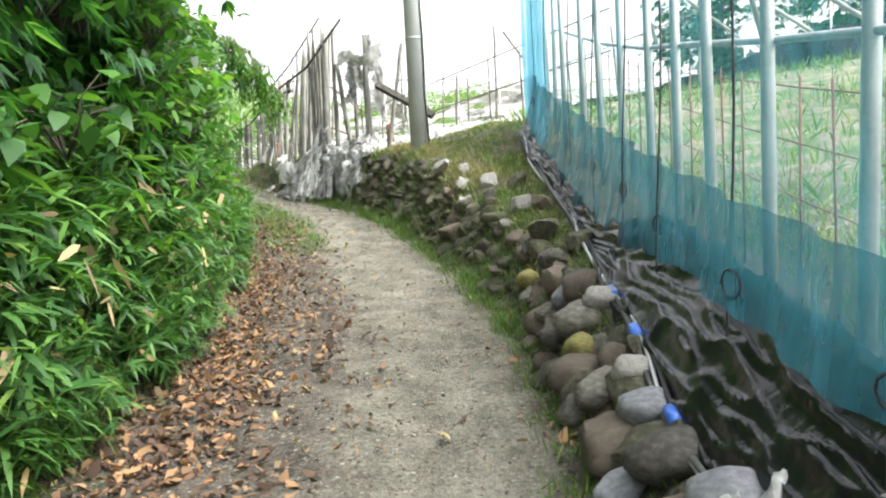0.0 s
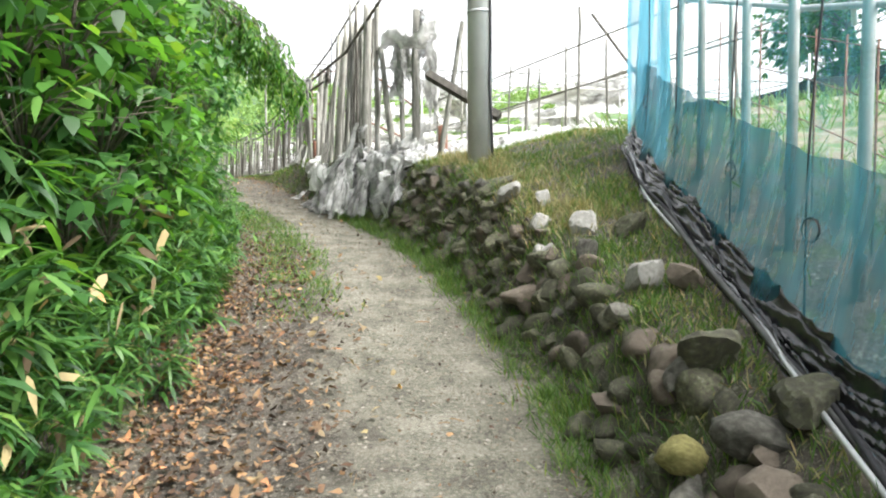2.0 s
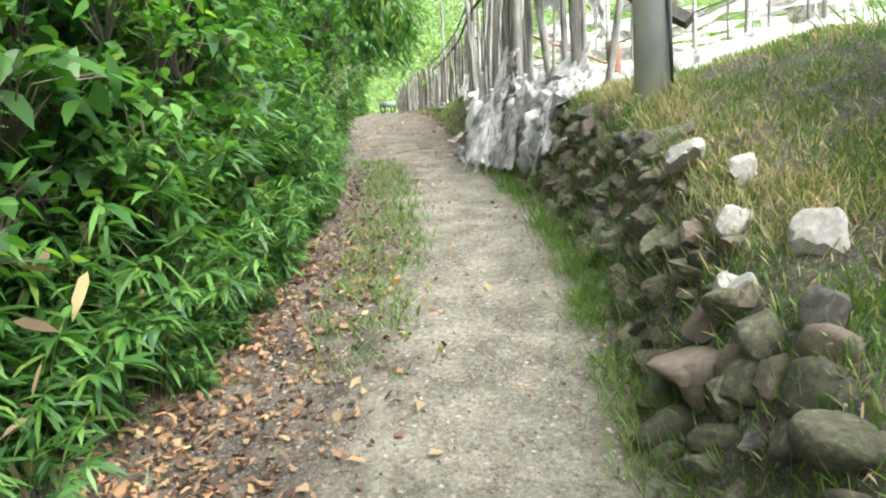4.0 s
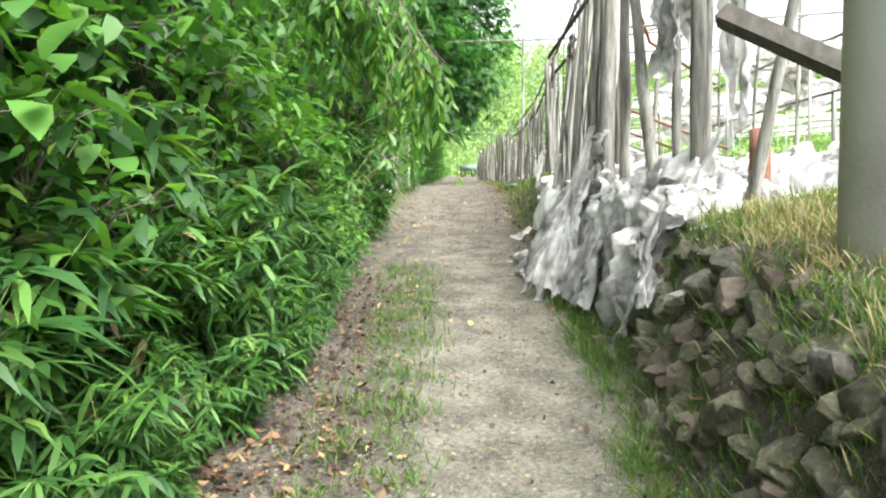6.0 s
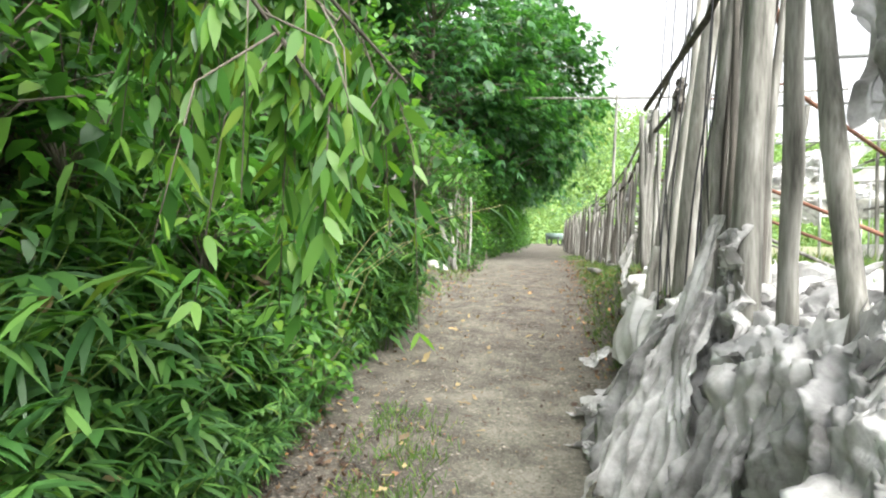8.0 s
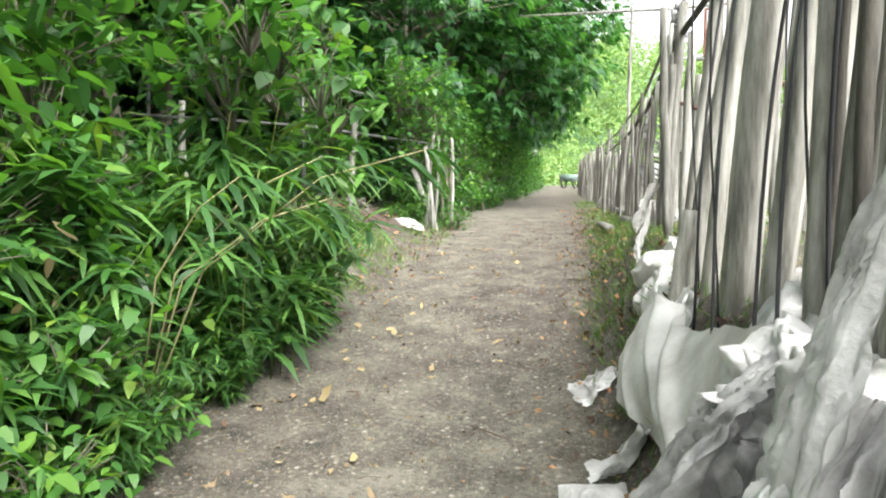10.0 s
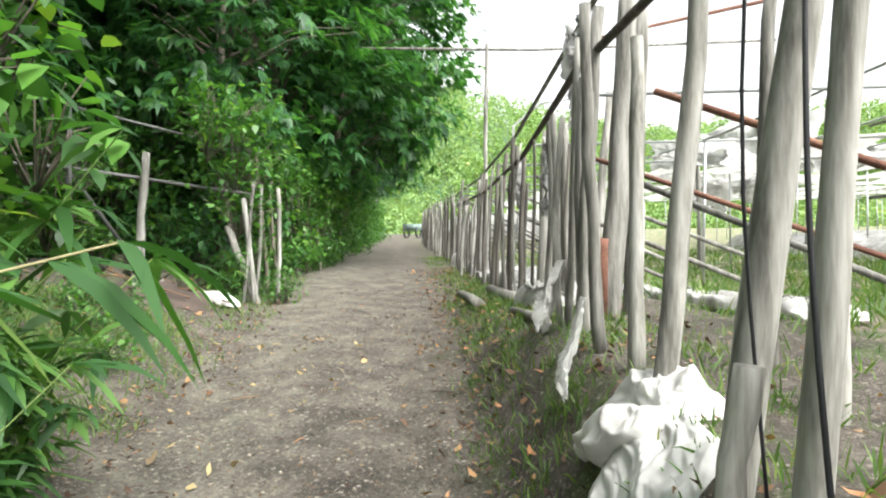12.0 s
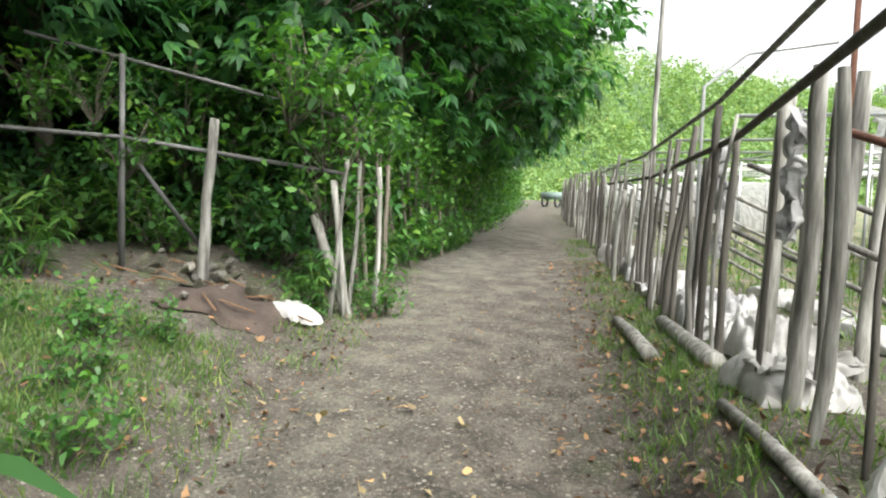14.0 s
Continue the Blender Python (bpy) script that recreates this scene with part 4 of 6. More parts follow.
# ---- dry-stone bank ----
def rock_mesh(seed, material, sub=3, worn=False):
    bm = bmesh.new()
    bmesh.ops.create_icosphere(bm, subdivisions=sub, radius=1.0)
    off = Vector((seed * 3.1, seed * 1.7, 0))
    for v in bm.verts:
        p = v.co.copy()
        k = 1 + (0.25 if worn else 0.45) * noise.noise(p * 1.1 + off) + (0.15 if worn else 0.3) * noise.noise(p * 2.6 + off)
        # a few flat faces as broken stone has
        for q in range(5 if worn else 12):
            d = Vector((math.sin(seed * 7 + q * 2.1), math.cos(seed * 5 + q * 3.3), math.sin(q * 1.7 + seed * 2.3))).normalized()
            k = min(k, ((0.8 if worn else 0.56) + 0.14 * math.sin(q * 5.1 + seed)) / max(0.2, p.dot(d)))
        v.co = p * (k + 0.05 * noise.noise(p * 5 + off))
    me = bpy.data.meshes.new("stone")
    bm.to_mesh(me)
    bm.free()
    me.materials.append(material)
    me.polygons.foreach_set("use_smooth", np.ones(len(me.polygons), bool))
    me.set_sharp_from_angle(angle=0.9 if worn else 0.45)
    return me


ROCKS = [rock_mesh(k, m) for k, m in enumerate((M_STONE, M_STONE_MOSS, M_STONE_MOSS, M_STONE, M_STONE_MOSS, M_STONE_RED, M_STONE_PALE, M_STONE))]


BLOCKS = [rock_mesh(60 + k, m, 3, True) for k, m in enumerate((M_STONE_RED, M_STONE_MOSS, M_STONE_MOSS, M_STONE, M_STONE_MOSS, M_STONE_RED))]


WORN = [rock_mesh(20 + k, m, 3, True) for k, m in enumerate((M_STONE, M_STONE_RED, M_STONE_PALE, M_STONE_OLIVE, M_STONE_BLUE))]


def put_rock(mesh, parent, place, size, rng, name="stone"):
    ob = new(name, mesh)
    ob.parent = parent
    ob.matrix_world = Matrix.LocRotScale(place, Euler((rng.uniform(-0.8, 0.8), rng.uniform(-0.8, 0.8), rng.uniform(0, 6.28))), size)
    return ob


def stone_bank():
    rng = np.random.default_rng(21)
    wall = thing("stone_bank", "low dry-stone bank of mossy field stones beside the lane", "stone wall", Matrix.Translation(at(11, 0.9)))
    bpy.context.view_layer.update()
    for s in np.arange(6.2, 16.6, 0.125):
        top = float(np.interp(s, *zip(*BANK1)))
        rows = max(3, int(top / 0.14) + 1)
        for r in range(rows):
            u = (r + 0.3) / rows
            if rng.random() < (0.42 if s < 12 else 0.05):
                continue
            size = rng.uniform(0.075, 0.12) * (1.4 if rng.random() < 0.15 else 1.0)
            c = 0.765 + 0.38 * u + rng.normal(0, 0.03)
            p = at(s + 0.06 * (r % 2) + rng.normal(0, 0.04), c)
            kind = int(rng.choice([0, 1, 1, 2, 2, 4, 4, 5, 5]))
            ob = put_rock((ROCKS if s > 12.6 or rng.random() < 0.35 else BLOCKS)[kind % 6], wall, p - Vector((0, 0, 0.03)), (size * rng.uniform(0.9, 1.5), size, size * rng.uniform(0.6, 0.95)), rng)
            ob.rotation_euler = (rng.normal(0, 0.45), rng.normal(0, 0.45), rng.uniform(0, 6.28))
    # the stones that stand out
    for s, c, h, size, k in ((13.45, 1.14, 0.08, (0.24, 0.15, 0.1), 6), (13.1, 1.3, 0.06, (0.14, 0.11, 0.1), 6), (12.48, 1.3, 0.07, (0.15, 0.12, 0.14), 6), (12.79, 1.12, 0.06, (0.11, 0.09, 0.1), 6), (12.5, 1.06, 0.04, (0.09, 0.08, 0.1), 6), (12.23, 1.5, 0.04, (0.17, 0.14, 0.11), 1), (11.53, 1.24, 0.07, (0.17, 0.13, 0.12), 6), (11.39, 1.4, 0.05, (0.18, 0.14, 0.13), 5), (10.72, 1.12, 0.08, (0.24, 0.17, 0.14), 1), (10.3, 1.22, 0.06, (0.26, 0.18, 0.13), 4), (12.1, 1.15, 0.05, (0.13, 0.1, 0.11), 0), (11.42, 1.06, 0.03, (0.13, 0.11, 0.1), 0), (12.55, 1.03, 0.06, (0.1, 0.09, 0.09), 6),
                             (13.95, 1.09, 0.08, (0.11, 0.09, 0.08), 0), (10.75, 1.05, 0.06, (0.16, 0.12, 0.11), 3), (15.6, 0.95, 0.1, (0.09, 0.08, 0.07), 6), (14.3, 1.05, 0.06, (0.11, 0.09, 0.08), 0), (13.0, 1.05, 0.02, (0.12, 0.1, 0.1), 5)):
        ob = put_rock(ROCKS[k], wall, at(s, c, h), size, rng)
        if size[0] > 0.2:
            ob.rotation_euler = (-0.75, 0.3, heading(s))
    # big worn stones laid along the film's edge
    for s, c, wide, k in ((9.65, 1.05, 0.3, 1), (9.31, 0.98, 0.3, 0), (9.12, 0.92, 0.21, 3), (8.94, 0.86, 0.33, 1), (8.53, 1.01, 0.2, 2), (8.66, 0.9, 0.27, 0), (8.26, 0.97, 0.23, 4), (8.3, 0.84, 0.36, 1), (9.27, 1.08, 0.22, 2), (9.8, 0.9, 0.2, 0),
                          (9.45, 0.88, 0.22, 0), (9.75, 0.98, 0.2, 4), (10.05, 1.0, 0.26, 1), (10.3, 1.05, 0.22, 0), (7.95, 0.95, 0.28, 0), (7.7, 0.88, 0.3, 1), (7.6, 1.0, 0.25, 4), (8.75, 0.78, 0.2, 0), (8.05, 0.78, 0.2, 4), (9.15, 0.8, 0.18, 1), (7.3, 0.95, 0.26, 0), (10.5, 0.92, 0.2, 3)):
        r = wide * 0.58
        ob = put_rock(WORN[k], wall, at(s, c, 0.05), (r, r * 0.8, r * 0.66), rng)
        ob.rotation_euler = (rng.normal(0, 0.15), rng.normal(0, 0.15), heading(s) + rng.normal(1.5, 0.5))
    return wall


stone_bank()


# ---- concrete pole ----
def utility_pole():
    ob = thing("utility_pole", "grey concrete utility pole with black cable standing in bank grass", "utility pole", Matrix.Translation(at(14.72, 1.36, -0.3)))
    part("pole", Geo().tube([(0, 0, 0), (0, 0, 4), (0, 0, 9.3)], [0.127, 0.118, 0.095], 24), M_CONCRETE, ob)
    side = np.array((-math.cos(heading(14.7) + 0.5), -math.sin(heading(14.7) + 0.5), 0)) * 0.135
    pts = [side * (1.15 if z < 1 else 1.0) + (0.01 * math.sin(z * 5), 0, z) for z in np.linspace(0.3, 9, 24)]
    part("cable", Geo().tube(pts, 0.014, 6), M_CORD, ob, "black cable along the pole")
    for z in (1.75, 3.6):
        part("band", Geo().tube([(0, 0, z), (0, 0, z + 0.03)], 0.128, 24), M_STEEL, ob, "steel strap")


utility_pole()


# ---- netted pipe frame ----

def net_place(s, off=0.0, h=0.0):
    return at(s, float(np.interp(s, *zip(*NET))) + off, h)


def netted_frame():
    ob = thing("netted_frame", "greenhouse pipe frame hung with sagging teal netting", "net fence")
    rng = np.random.default_rng(31)
    # uprights and braces of steel pipe
    for i, s in enumerate(np.arange(4.6, 14.4, 0.62)):
        a, b = net_place(s, 0.22, -0.1), net_place(s, 0.24 + rng.normal(0, 0.02), 2.9)
        part("pipe", Geo().tube([a, (a + b) / 2 + Vector((rng.normal(0, 0.015), 0, 0)), b], 0.029, 8), M_STEEL, ob)
    for h in (1.25, 1.95, 2.6):
        part("rail", Geo().tube([net_place(s, 0.26, h) for s in np.arange(4.4, 14.4, 1.0)], 0.016, 8), M_STEEL, ob)
    for s in np.arange(5.0, 13.5, 0.95):
        part("rafter", Geo().tube([net_place(s, 0.26, 2.6), net_place(s + 0.3, 2.9, 0.7)], 0.022, 8), M_STEEL, ob)
    for s in np.arange(5.5, 12.5, 1.9):
        part("brace", Geo().tube([net_place(s, 0.3, 2.6), net_place(s + 1.2, 1.3, 0.9)], 0.02, 8), M_STEEL, ob)
    # wire grid with thin stakes
    for s in np.arange(4.6, 13.0, 0.31):
        part("stake", Geo().tube([net_place(s, 0.5, -0.1), net_place(s + rng.normal(0, 0.03), 0.5, 1.05)], 0.006, 5), M_RUST, ob)
    for h in (0.25, 0.5, 0.75, 1.0):
        part("wire", Geo().tube([net_place(s, 0.5, h) for s in np.arange(4.6, 13.0, 0.8)], 0.004, 5), M_RUST, ob)
    return ob


def net_material(name, clear, colour):
    m, t, b, out = nodes_of(name)
    n = noise_node(t, 2.0, 4, stretch=(1, 1, 0.25))
    b.inputs["Roughness"].default_value = 0.6
    t.links.new(ramp(t, n, [(0.3, tuple(v * 0.7 for v in colour)), (0.7, colour)]), b.inputs["Base Color"])
    tr = t.nodes.new("ShaderNodeBsdfTranslucent")
    tr.inputs["Color"].default_value = (*colour, 1)
    m1, m2 = t.nodes.new("ShaderNodeMixShader"), t.nodes.new("ShaderNodeMixShader")
    m1.inputs[0].default_value = 0.5
    t.links.new(b.outputs[0], m1.inputs[1])
    t.links.new(tr.outputs[0], m1.inputs[2])
    cl = t.nodes.new("ShaderNodeBsdfTransparent")
    fine = noise_node(t, 14, 3, stretch=(1, 1, 0.12))
    x = t.nodes.new("ShaderNodeMapRange")
    x.inputs["From Min"].default_value, x.inputs["From Max"].default_value = 0.3, 0.7
    x.inputs["To Min"].default_value, x.inputs["To Max"].default_value = max(0, clear - 0.14), min(1, clear + 0.14)
    t.links.new(fine, x.inputs["Value"])
    t.links.new(x.outputs[0], m2.inputs[0])
    t.links.new(m1.outputs[0], m2.inputs[1])
    t.links.new(cl.outputs[0], m2.inputs[2])
    t.links.new(m2.outputs[0], out.inputs["Surface"])
    return m


M_NET = net_material("teal net", 0.78, (0.1, 0.38, 0.47))
M_NET_THICK = net_material("doubled teal net", 0.28, (0.03, 0.135, 0.175))


def hung_sheet(s0, s1, low, high, off, fold, seed, nu=140, nv=24, sag=0.0, lift=None, flare=0.0):
    rng = np.random.default_rng(seed)
    ph = rng.uniform(0, 6, 4)
    v = []
    for s in np.linspace(s0, s1, nu):
        lo = low + (lift(s) if lift else 0)
        for u in np.linspace(0, 1, nv):
            d = fold * (math.sin(s * 9 + ph[0] + u) + 0.6 * math.sin(s * 21 + ph[1] - u * 2) + 0.5 * noise.noise((s * 3, u * 3, seed)))
            v.append(net_place(s, off + d - flare * float(np.interp(s, (9.0, 10.5), (0.25, 1.0))) * (1 - u) ** 1.5, lo + (high - lo) * u - sag * math.sin(u * 3.14)))
    return Geo().grid(v, nu, nv)


frame_ob = netted_frame()
part("net", hung_sheet(4.4, 13.2, 0.35, 2.85, 0.05, 0.012, 1), M_NET, frame_ob, "thin teal netting")
M_NET_BLUE = net_material("gathered blue net", 0.35, (0.16, 0.5, 0.68))
part("bunched_net", hung_sheet(13.0, 14.35, 0.0, 2.9, 0.0, 0.07, 2, 160), M_NET_BLUE, frame_ob, "gathered folds of blue netting")
part("skirt_net", hung_sheet(4.4, 13.6, 0.04, 0.74, -0.03, 0.02, 3, 260, 18, lift=lambda s: 0.3 * max(0, min(1, (10.5 - s) / 2.0)), flare=0.16), M_NET_THICK, frame_ob, "slack doubled netting at the foot")
rng = np.random.default_rng(33)
for s in np.arange(5.3, 13.5, 0.9):
    top, foot = net_place(s, 0.0, 2.85), net_place(s + 0.06, -0.06, 0.05)
    pts = [top.lerp(foot, u) + Vector((0.012 * math.sin(u * 9 + s), 0.01 * math.cos(u * 7), 0)) for u in np.linspace(0, 1, 12)]
    part("cord", Geo().tube(pts, 0.0055, 5), M_CORD, frame_ob, "black cord")
    knot = net_place(s, -0.07, 0.5)
    loop = [knot + Vector((0.0, 0.07 * math.sin(a) * 1.2, -0.05 + 0.05 * math.cos(a))) for a in np.linspace(0, 6.28, 12)]
    part("loop", Geo().tube(loop, 0.0045, 5), M_CORD, frame_ob, "slack loop of black cord")


def ridged(q):
    """Sharp creases between smooth pillows of film."""
    return 1 - abs(noise.noise(q)) * 2.2


def mulch_film():
    v, nu, nv = [], 460, 56
    for s in np.linspace(4.2, 13.7, nu):
        full = float(np.interp(s, (9.0, 10.2), (1.0, 0.35)))
        for u in np.linspace(0, 1, nv):
            k = noise.noise((s * 3.5, u * 2.2, 2)) + 0.6 * noise.noise((s * 9 + u * 6, u * 5, 5))
            crease = (1 - abs(noise.noise((s * 2.5 + u * 3, u * 6, 8)))) ** 4
            v.append(net_place(s, -0.27 + 0.36 * u * full + 0.015 * k, 0.02 + 0.36 * full * u ** 1.4 + 0.018 * k + 0.05 * crease + 0.004 * ridged(Vector((s * 3 + 5 * u, u * 7 + k, 3))) + 0.003 * ridged(Vector((s * 11 + 4 * u, u * 9, 7)))))
    lone("mulch_film", Geo().grid(v, nu, nv), M_FILM_BLACK, "glossy black plastic film creased along the net's foot", "plastic film")
    pipe = thing("ground_pipe", "thin pale pipe wrapped in blue tape lying on film", "pipe")
    for k, (r, mat) in enumerate(((0.016, M_STEEL_OLD), (0.011, M_STEEL), (0.011, M_CORD))):
        strand = [net_place(s, -0.25 + 0.015 * math.sin(s * 3) + 0.022 * math.sin(s * (2.1 + k * 0.7) + k * 1.6), 0.06 + 0.014 * math.cos(s * (1.7 + k * 0.5) + k * 2)) for s in np.arange(4.4, 13.6, 0.12)]
        part("strand", Geo().tube(strand, r, 7), mat, pipe)
    for s in (8.05, 8.7, 9.2):
        part("tape", Geo().tube([net_place(s, -0.25 + 0.015 * math.sin(s * 3), 0.06), net_place(s + 0.09, -0.25 + 0.015 * math.sin(s * 3), 0.065)], 0.03, 8), M_BLUE, pipe, "blue tape")


mulch_film()


# ---- old post fence ----
def post(geo, foot, top, r, rng, square=False, sides=9):
    """A rough pole, a little bent, thicker at knots."""
    foot, top = Vector(foot), Vector(top)
    us = (0, 0.12, 0.27, 0.42, 0.58, 0.73, 0.88, 1)
    bend = Vector((rng.normal(0, 0.018), rng.normal(0, 0.018), 0))
    pts = [foot.lerp(top, u) + bend * math.sin(u * 3.1) + Vector((rng.normal(0, 0.004), rng.normal(0, 0.004), 0)) for u in us]
    return geo.tube(pts, [r * (1.1 - 0.24 * u) * (1 if square else rng.uniform(0.9, 1.1)) for u in us], 4 if square else sides, square)


def old_fence():
    rng = np.random.default_rng(41)
    ob = thing("post_fence", "long rough fence of weathered grey wooden posts and poles", "fence")
    # the posts passed at arm's length: s, c, height, radius, lean along, lean across
    near = ((17.56, 1.02, 2.2, 0.06, 0.1, 0.1), (17.29, 1.09, 2.2, 0.038, 0.0, 0.02), (16.97, 1.24, 1.6, 0.045, 0.25, -0.12), (17.35, 1.5, 1.8, 0.032, 0, 0), (17.1, 1.6, 1.9, 0.03, 0, 0.02), (16.48, 1.34, 1.9, 0.05, 0, 0.0),
            (16.2, 1.5, 1.6, 0.034, -0.35, 0.2), (18.1, 1.17, 2.3, 0.052, 0, 0.08), (18.6, 1.3, 2.2, 0.042, 0, 0.12), (18.87, 1.25, 2.2, 0.046, 0, 0.12), (18.98, 1.34, 2.2, 0.036, 0.05, 0.26), (19.04, 1.18, 2.2, 0.055, 0, 0.17), (19.32, 1.16, 2.2, 0.064, 0, 0.2),
            (19.65, 1.12, 2.1, 0.032, 0, 0.2), (19.89, 1.08, 2.1, 0.043, 0, 0.38), (20.3, 1.62, 2.0, 0.04, 0, 0.1), (19.74, 0.98, 0.4, 0.034, 0.02, 0.1), (20.56, 1.19, 1.55, 0.045, 0, 0.16), (20.9, 1.75, 1.5, 0.035, 0.1, 0.05), (21.6, 2.1, 1.5, 0.03, 0, 0.1),
            (21.3, 2.5, 1.6, 0.035, -0.1, 0.1), (21.86, 1.27, 1.62, 0.046, 0, 0.08), (22.4, 1.53, 1.95, 0.085, 0, 0.15), (22.55, 1.72, 1.85, 0.062, 0, 0.09), (22.0, 1.2, 1.1, 0.025, 0, 0), (22.9, 1.3, 1.3, 0.03, 0, 0.02),
            (23.3, 1.35, 1.4, 0.045, 0, 0.03), (23.4, 1.5, 1.35, 0.04, 0, 0), (23.9, 1.69, 1.5, 0.05, 0, 0.1), (23.9, 1.86, 1.7, 0.045, 0, 0.12), (24.04, 1.46, 1.42, 0.055, 0, 0.04), (24.07, 1.62, 1.4, 0.045, 0, 0.04))
    for s, c, h, r, ls, lc in near:
        # posts from 18.5 to 20.7 carry that front light in their colour
        part("post", post(Geo(), at(s, c, -0.15), at(s + ls, c + lc, h), r * (1.0 if s < 20.6 else 0.8), rng, square=(s, c) in ((20.56, 1.19), (19.04, 1.18))), M_WOOD_LIT if 18.5 < s < 20.7 else M_WOOD, ob)
    # slats leaning together
    for i in range(4):
        s = 20.95 + i * 0.37
        part("slat", post(Geo(), at(s, 1.22 + rng.normal(0, 0.03), -0.05), at(s - 0.02 + rng.normal(0, 0.06), 1.28 + rng.normal(0, 0.05), 1.3 + rng.normal(0, 0.15)), rng.uniform(0.018, 0.034), rng, sides=6), M_WOOD, ob)
    s = 20.75
    while s < 47:
        if s > 24.2 or rng.random() < 0.15:
            h = rng.uniform(0.95, 1.5) + max(0, 0.25 * (22 - s))
            c = 1.25 + 0.12 * rng.random() if s < 24 else 1.32 + rng.normal(0, 0.07)
            part("post", post(Geo(), at(s, c, -0.1), at(s + rng.normal(0, 0.06), c + 0.05 + rng.normal(0, 0.04), h), rng.uniform(0.011, 0.028), rng, sides=7), M_WOOD if rng.random() < 0.45 else M_WOOD_DARK, ob)
        s += rng.uniform(0.1, 0.24) if s > 24 else 0.3
    # long poles lashed along the top, and struts behind
    for i in range(15):
        s = 17.95 + i * 0.055
        part("slat", post(Geo(), at(s, 1.2 + rng.normal(0, 0.04), -0.05), at(s + 0.1 + rng.normal(0, 0.05), 1.32 + rng.normal(0, 0.05), 2.15 + rng.normal(0, 0.15)), rng.uniform(0.017, 0.029), rng, sides=7), M_WOOD_DARK if i % 3 == 0 else M_WOOD, ob)
    part("top_pole", Geo().tube([at(s, 1.4, h) for s, h in ((18.6, 2.6), (20.6, 1.95), (22.6, 1.72), (25, 1.55), (28, 1.38), (33, 1.32))], [0.018, 0.018, 0.018, 0.017, 0.016, 0.015], 8), M_WOOD, ob)
    part("top_pole", Geo().tube([at(s, 1.34, h) for s, h in ((20.4, 1.45), (22.3, 1.42), (24.3, 1.25), (27, 1.12), (31, 1.1))], [0.02, 0.024, 0.02, 0.017, 0.015], 8), M_WOOD_DARK, ob)
    part("top_pole", Geo().tube([at(s, 1.1, h) for s, h in ((16.9, 2.3), (18.6, 1.75), (20.6, 1.5))], 0.022, 8), M_WOOD_DARK, ob)
    for s0 in (20.2, 22.0, 23.4, 25.2, 27.2, 29.4, 32):
        part("strut", Geo().tube([at(s0 + 1.4, 1.55, 1.15), at(s0, 3.1, 0.25)], 0.018, 7), M_RUST if s0 < 23 else M_WOOD, ob)
        part("strut", Geo().tube([at(s0 + 1.6, 1.5, 0.75), at(s0 + 0.3, 2.9, -0.05)], 0.017, 7), M_WOOD, ob)
    part("rust_pipe", Geo().tube([at(19.2, 1.6, 2.2), at(20.6, 2.3, 1.55), at(21.6, 3.4, 1.1)], 0.02, 7), M_RUST, ob)
    part("cross_pole", Geo().tube([at(28.3, -0.4, 3.3), at(28.2, 2.2, 3.25), at(27.6, 5.5, 3.2)], 0.022, 7), M_WOOD, ob)
    for c in (1.5, 4.6):
        part("tall_post", post(Geo(), at(28.0, c, -0.1), at(28.1, c + 0.03, 3.3), 0.03, rng, sides=7), M_WOOD, ob)
    part("rust_pipe", Geo().tube([at(24.3, 1.9, -0.1), at(24.3, 1.9, 2.25), at(24.1, 3.4, 2.5)], 0.018, 7), M_RUST, ob)
    part("bent_pipe", Geo().tube([at(26.3, 1.6, 0), at(26.3, 1.6, 1.85), at(26.2, 1.9, 2.1), at(26.0, 2.5, 2.15)], 0.016, 7), M_STEEL, ob)
    for s, c in ((17.9, 1.0), (18.6, 1.2), (19.2, 1.1), (19.5, 1.45), (19.75, 1.15)):
        pts = [at(s + 0.05 * math.sin(u * 6), c - 0.06 + 0.03 * math.cos(u * 5), 2.2 * u) for u in np.linspace(0, 1, 10)]
        part("rope", Geo().tube(pts, 0.0045, 5), M_CORD, ob, "slack black rope")
    for (s0, c0, h0), (s1, c1, h1) in (((19.6, 1.25, 2.3), (18.95, 0.97, 0.1)), ((19.35, 1.4, 2.3), (18.6, 0.99, 0.15)), ((19.3, 1.42, 2.2), (18.5, 1.02, 0.2)), ((20.0, 1.3, 2.2), (19.35, 1.0, 0.1))):
        a, z = at(s0, c0, h0), at(s1, c1, h1)
        part("rope", Geo().tube([a.lerp(z, u) + Vector((0.015 * math.sin(u * 7), 0.015 * math.cos(u * 6), -0.05 * math.sin(u * 3.14))) for u in np.linspace(0, 1, 14)], 0.006, 6), M_CORD, ob, "slack black rope")
    part("beam", Geo().tube([at(15.75, 1.2, 1.03), at(15.15, 1.8, 0.38)], 0.062, 4, True), M_WOOD_DARK, ob, "heavy dark squared timber", True)
    return ob


old_fence()
lone("rusty_stake", Geo().tube([at(22.35, 1.5, -0.1), at(22.35, 1.5, 0.42), at(22.35, 1.51, 0.47)], [0.034, 0.034, 0.03], 12), M_RUST, "short rusty pipe stake driven in beside fence posts", "pipe stake")
stub = Geo().tube([at(16.4, 1.66, -0.1), at(16.4, 1.66, 0.3), at(16.42, 1.66, 0.42)], [0.065, 0.062, 0.055], 10)
lone("rusty_stub", stub, M_RUST, "short rusty brown pipe stub standing among plastic sheets", "pipe stub")


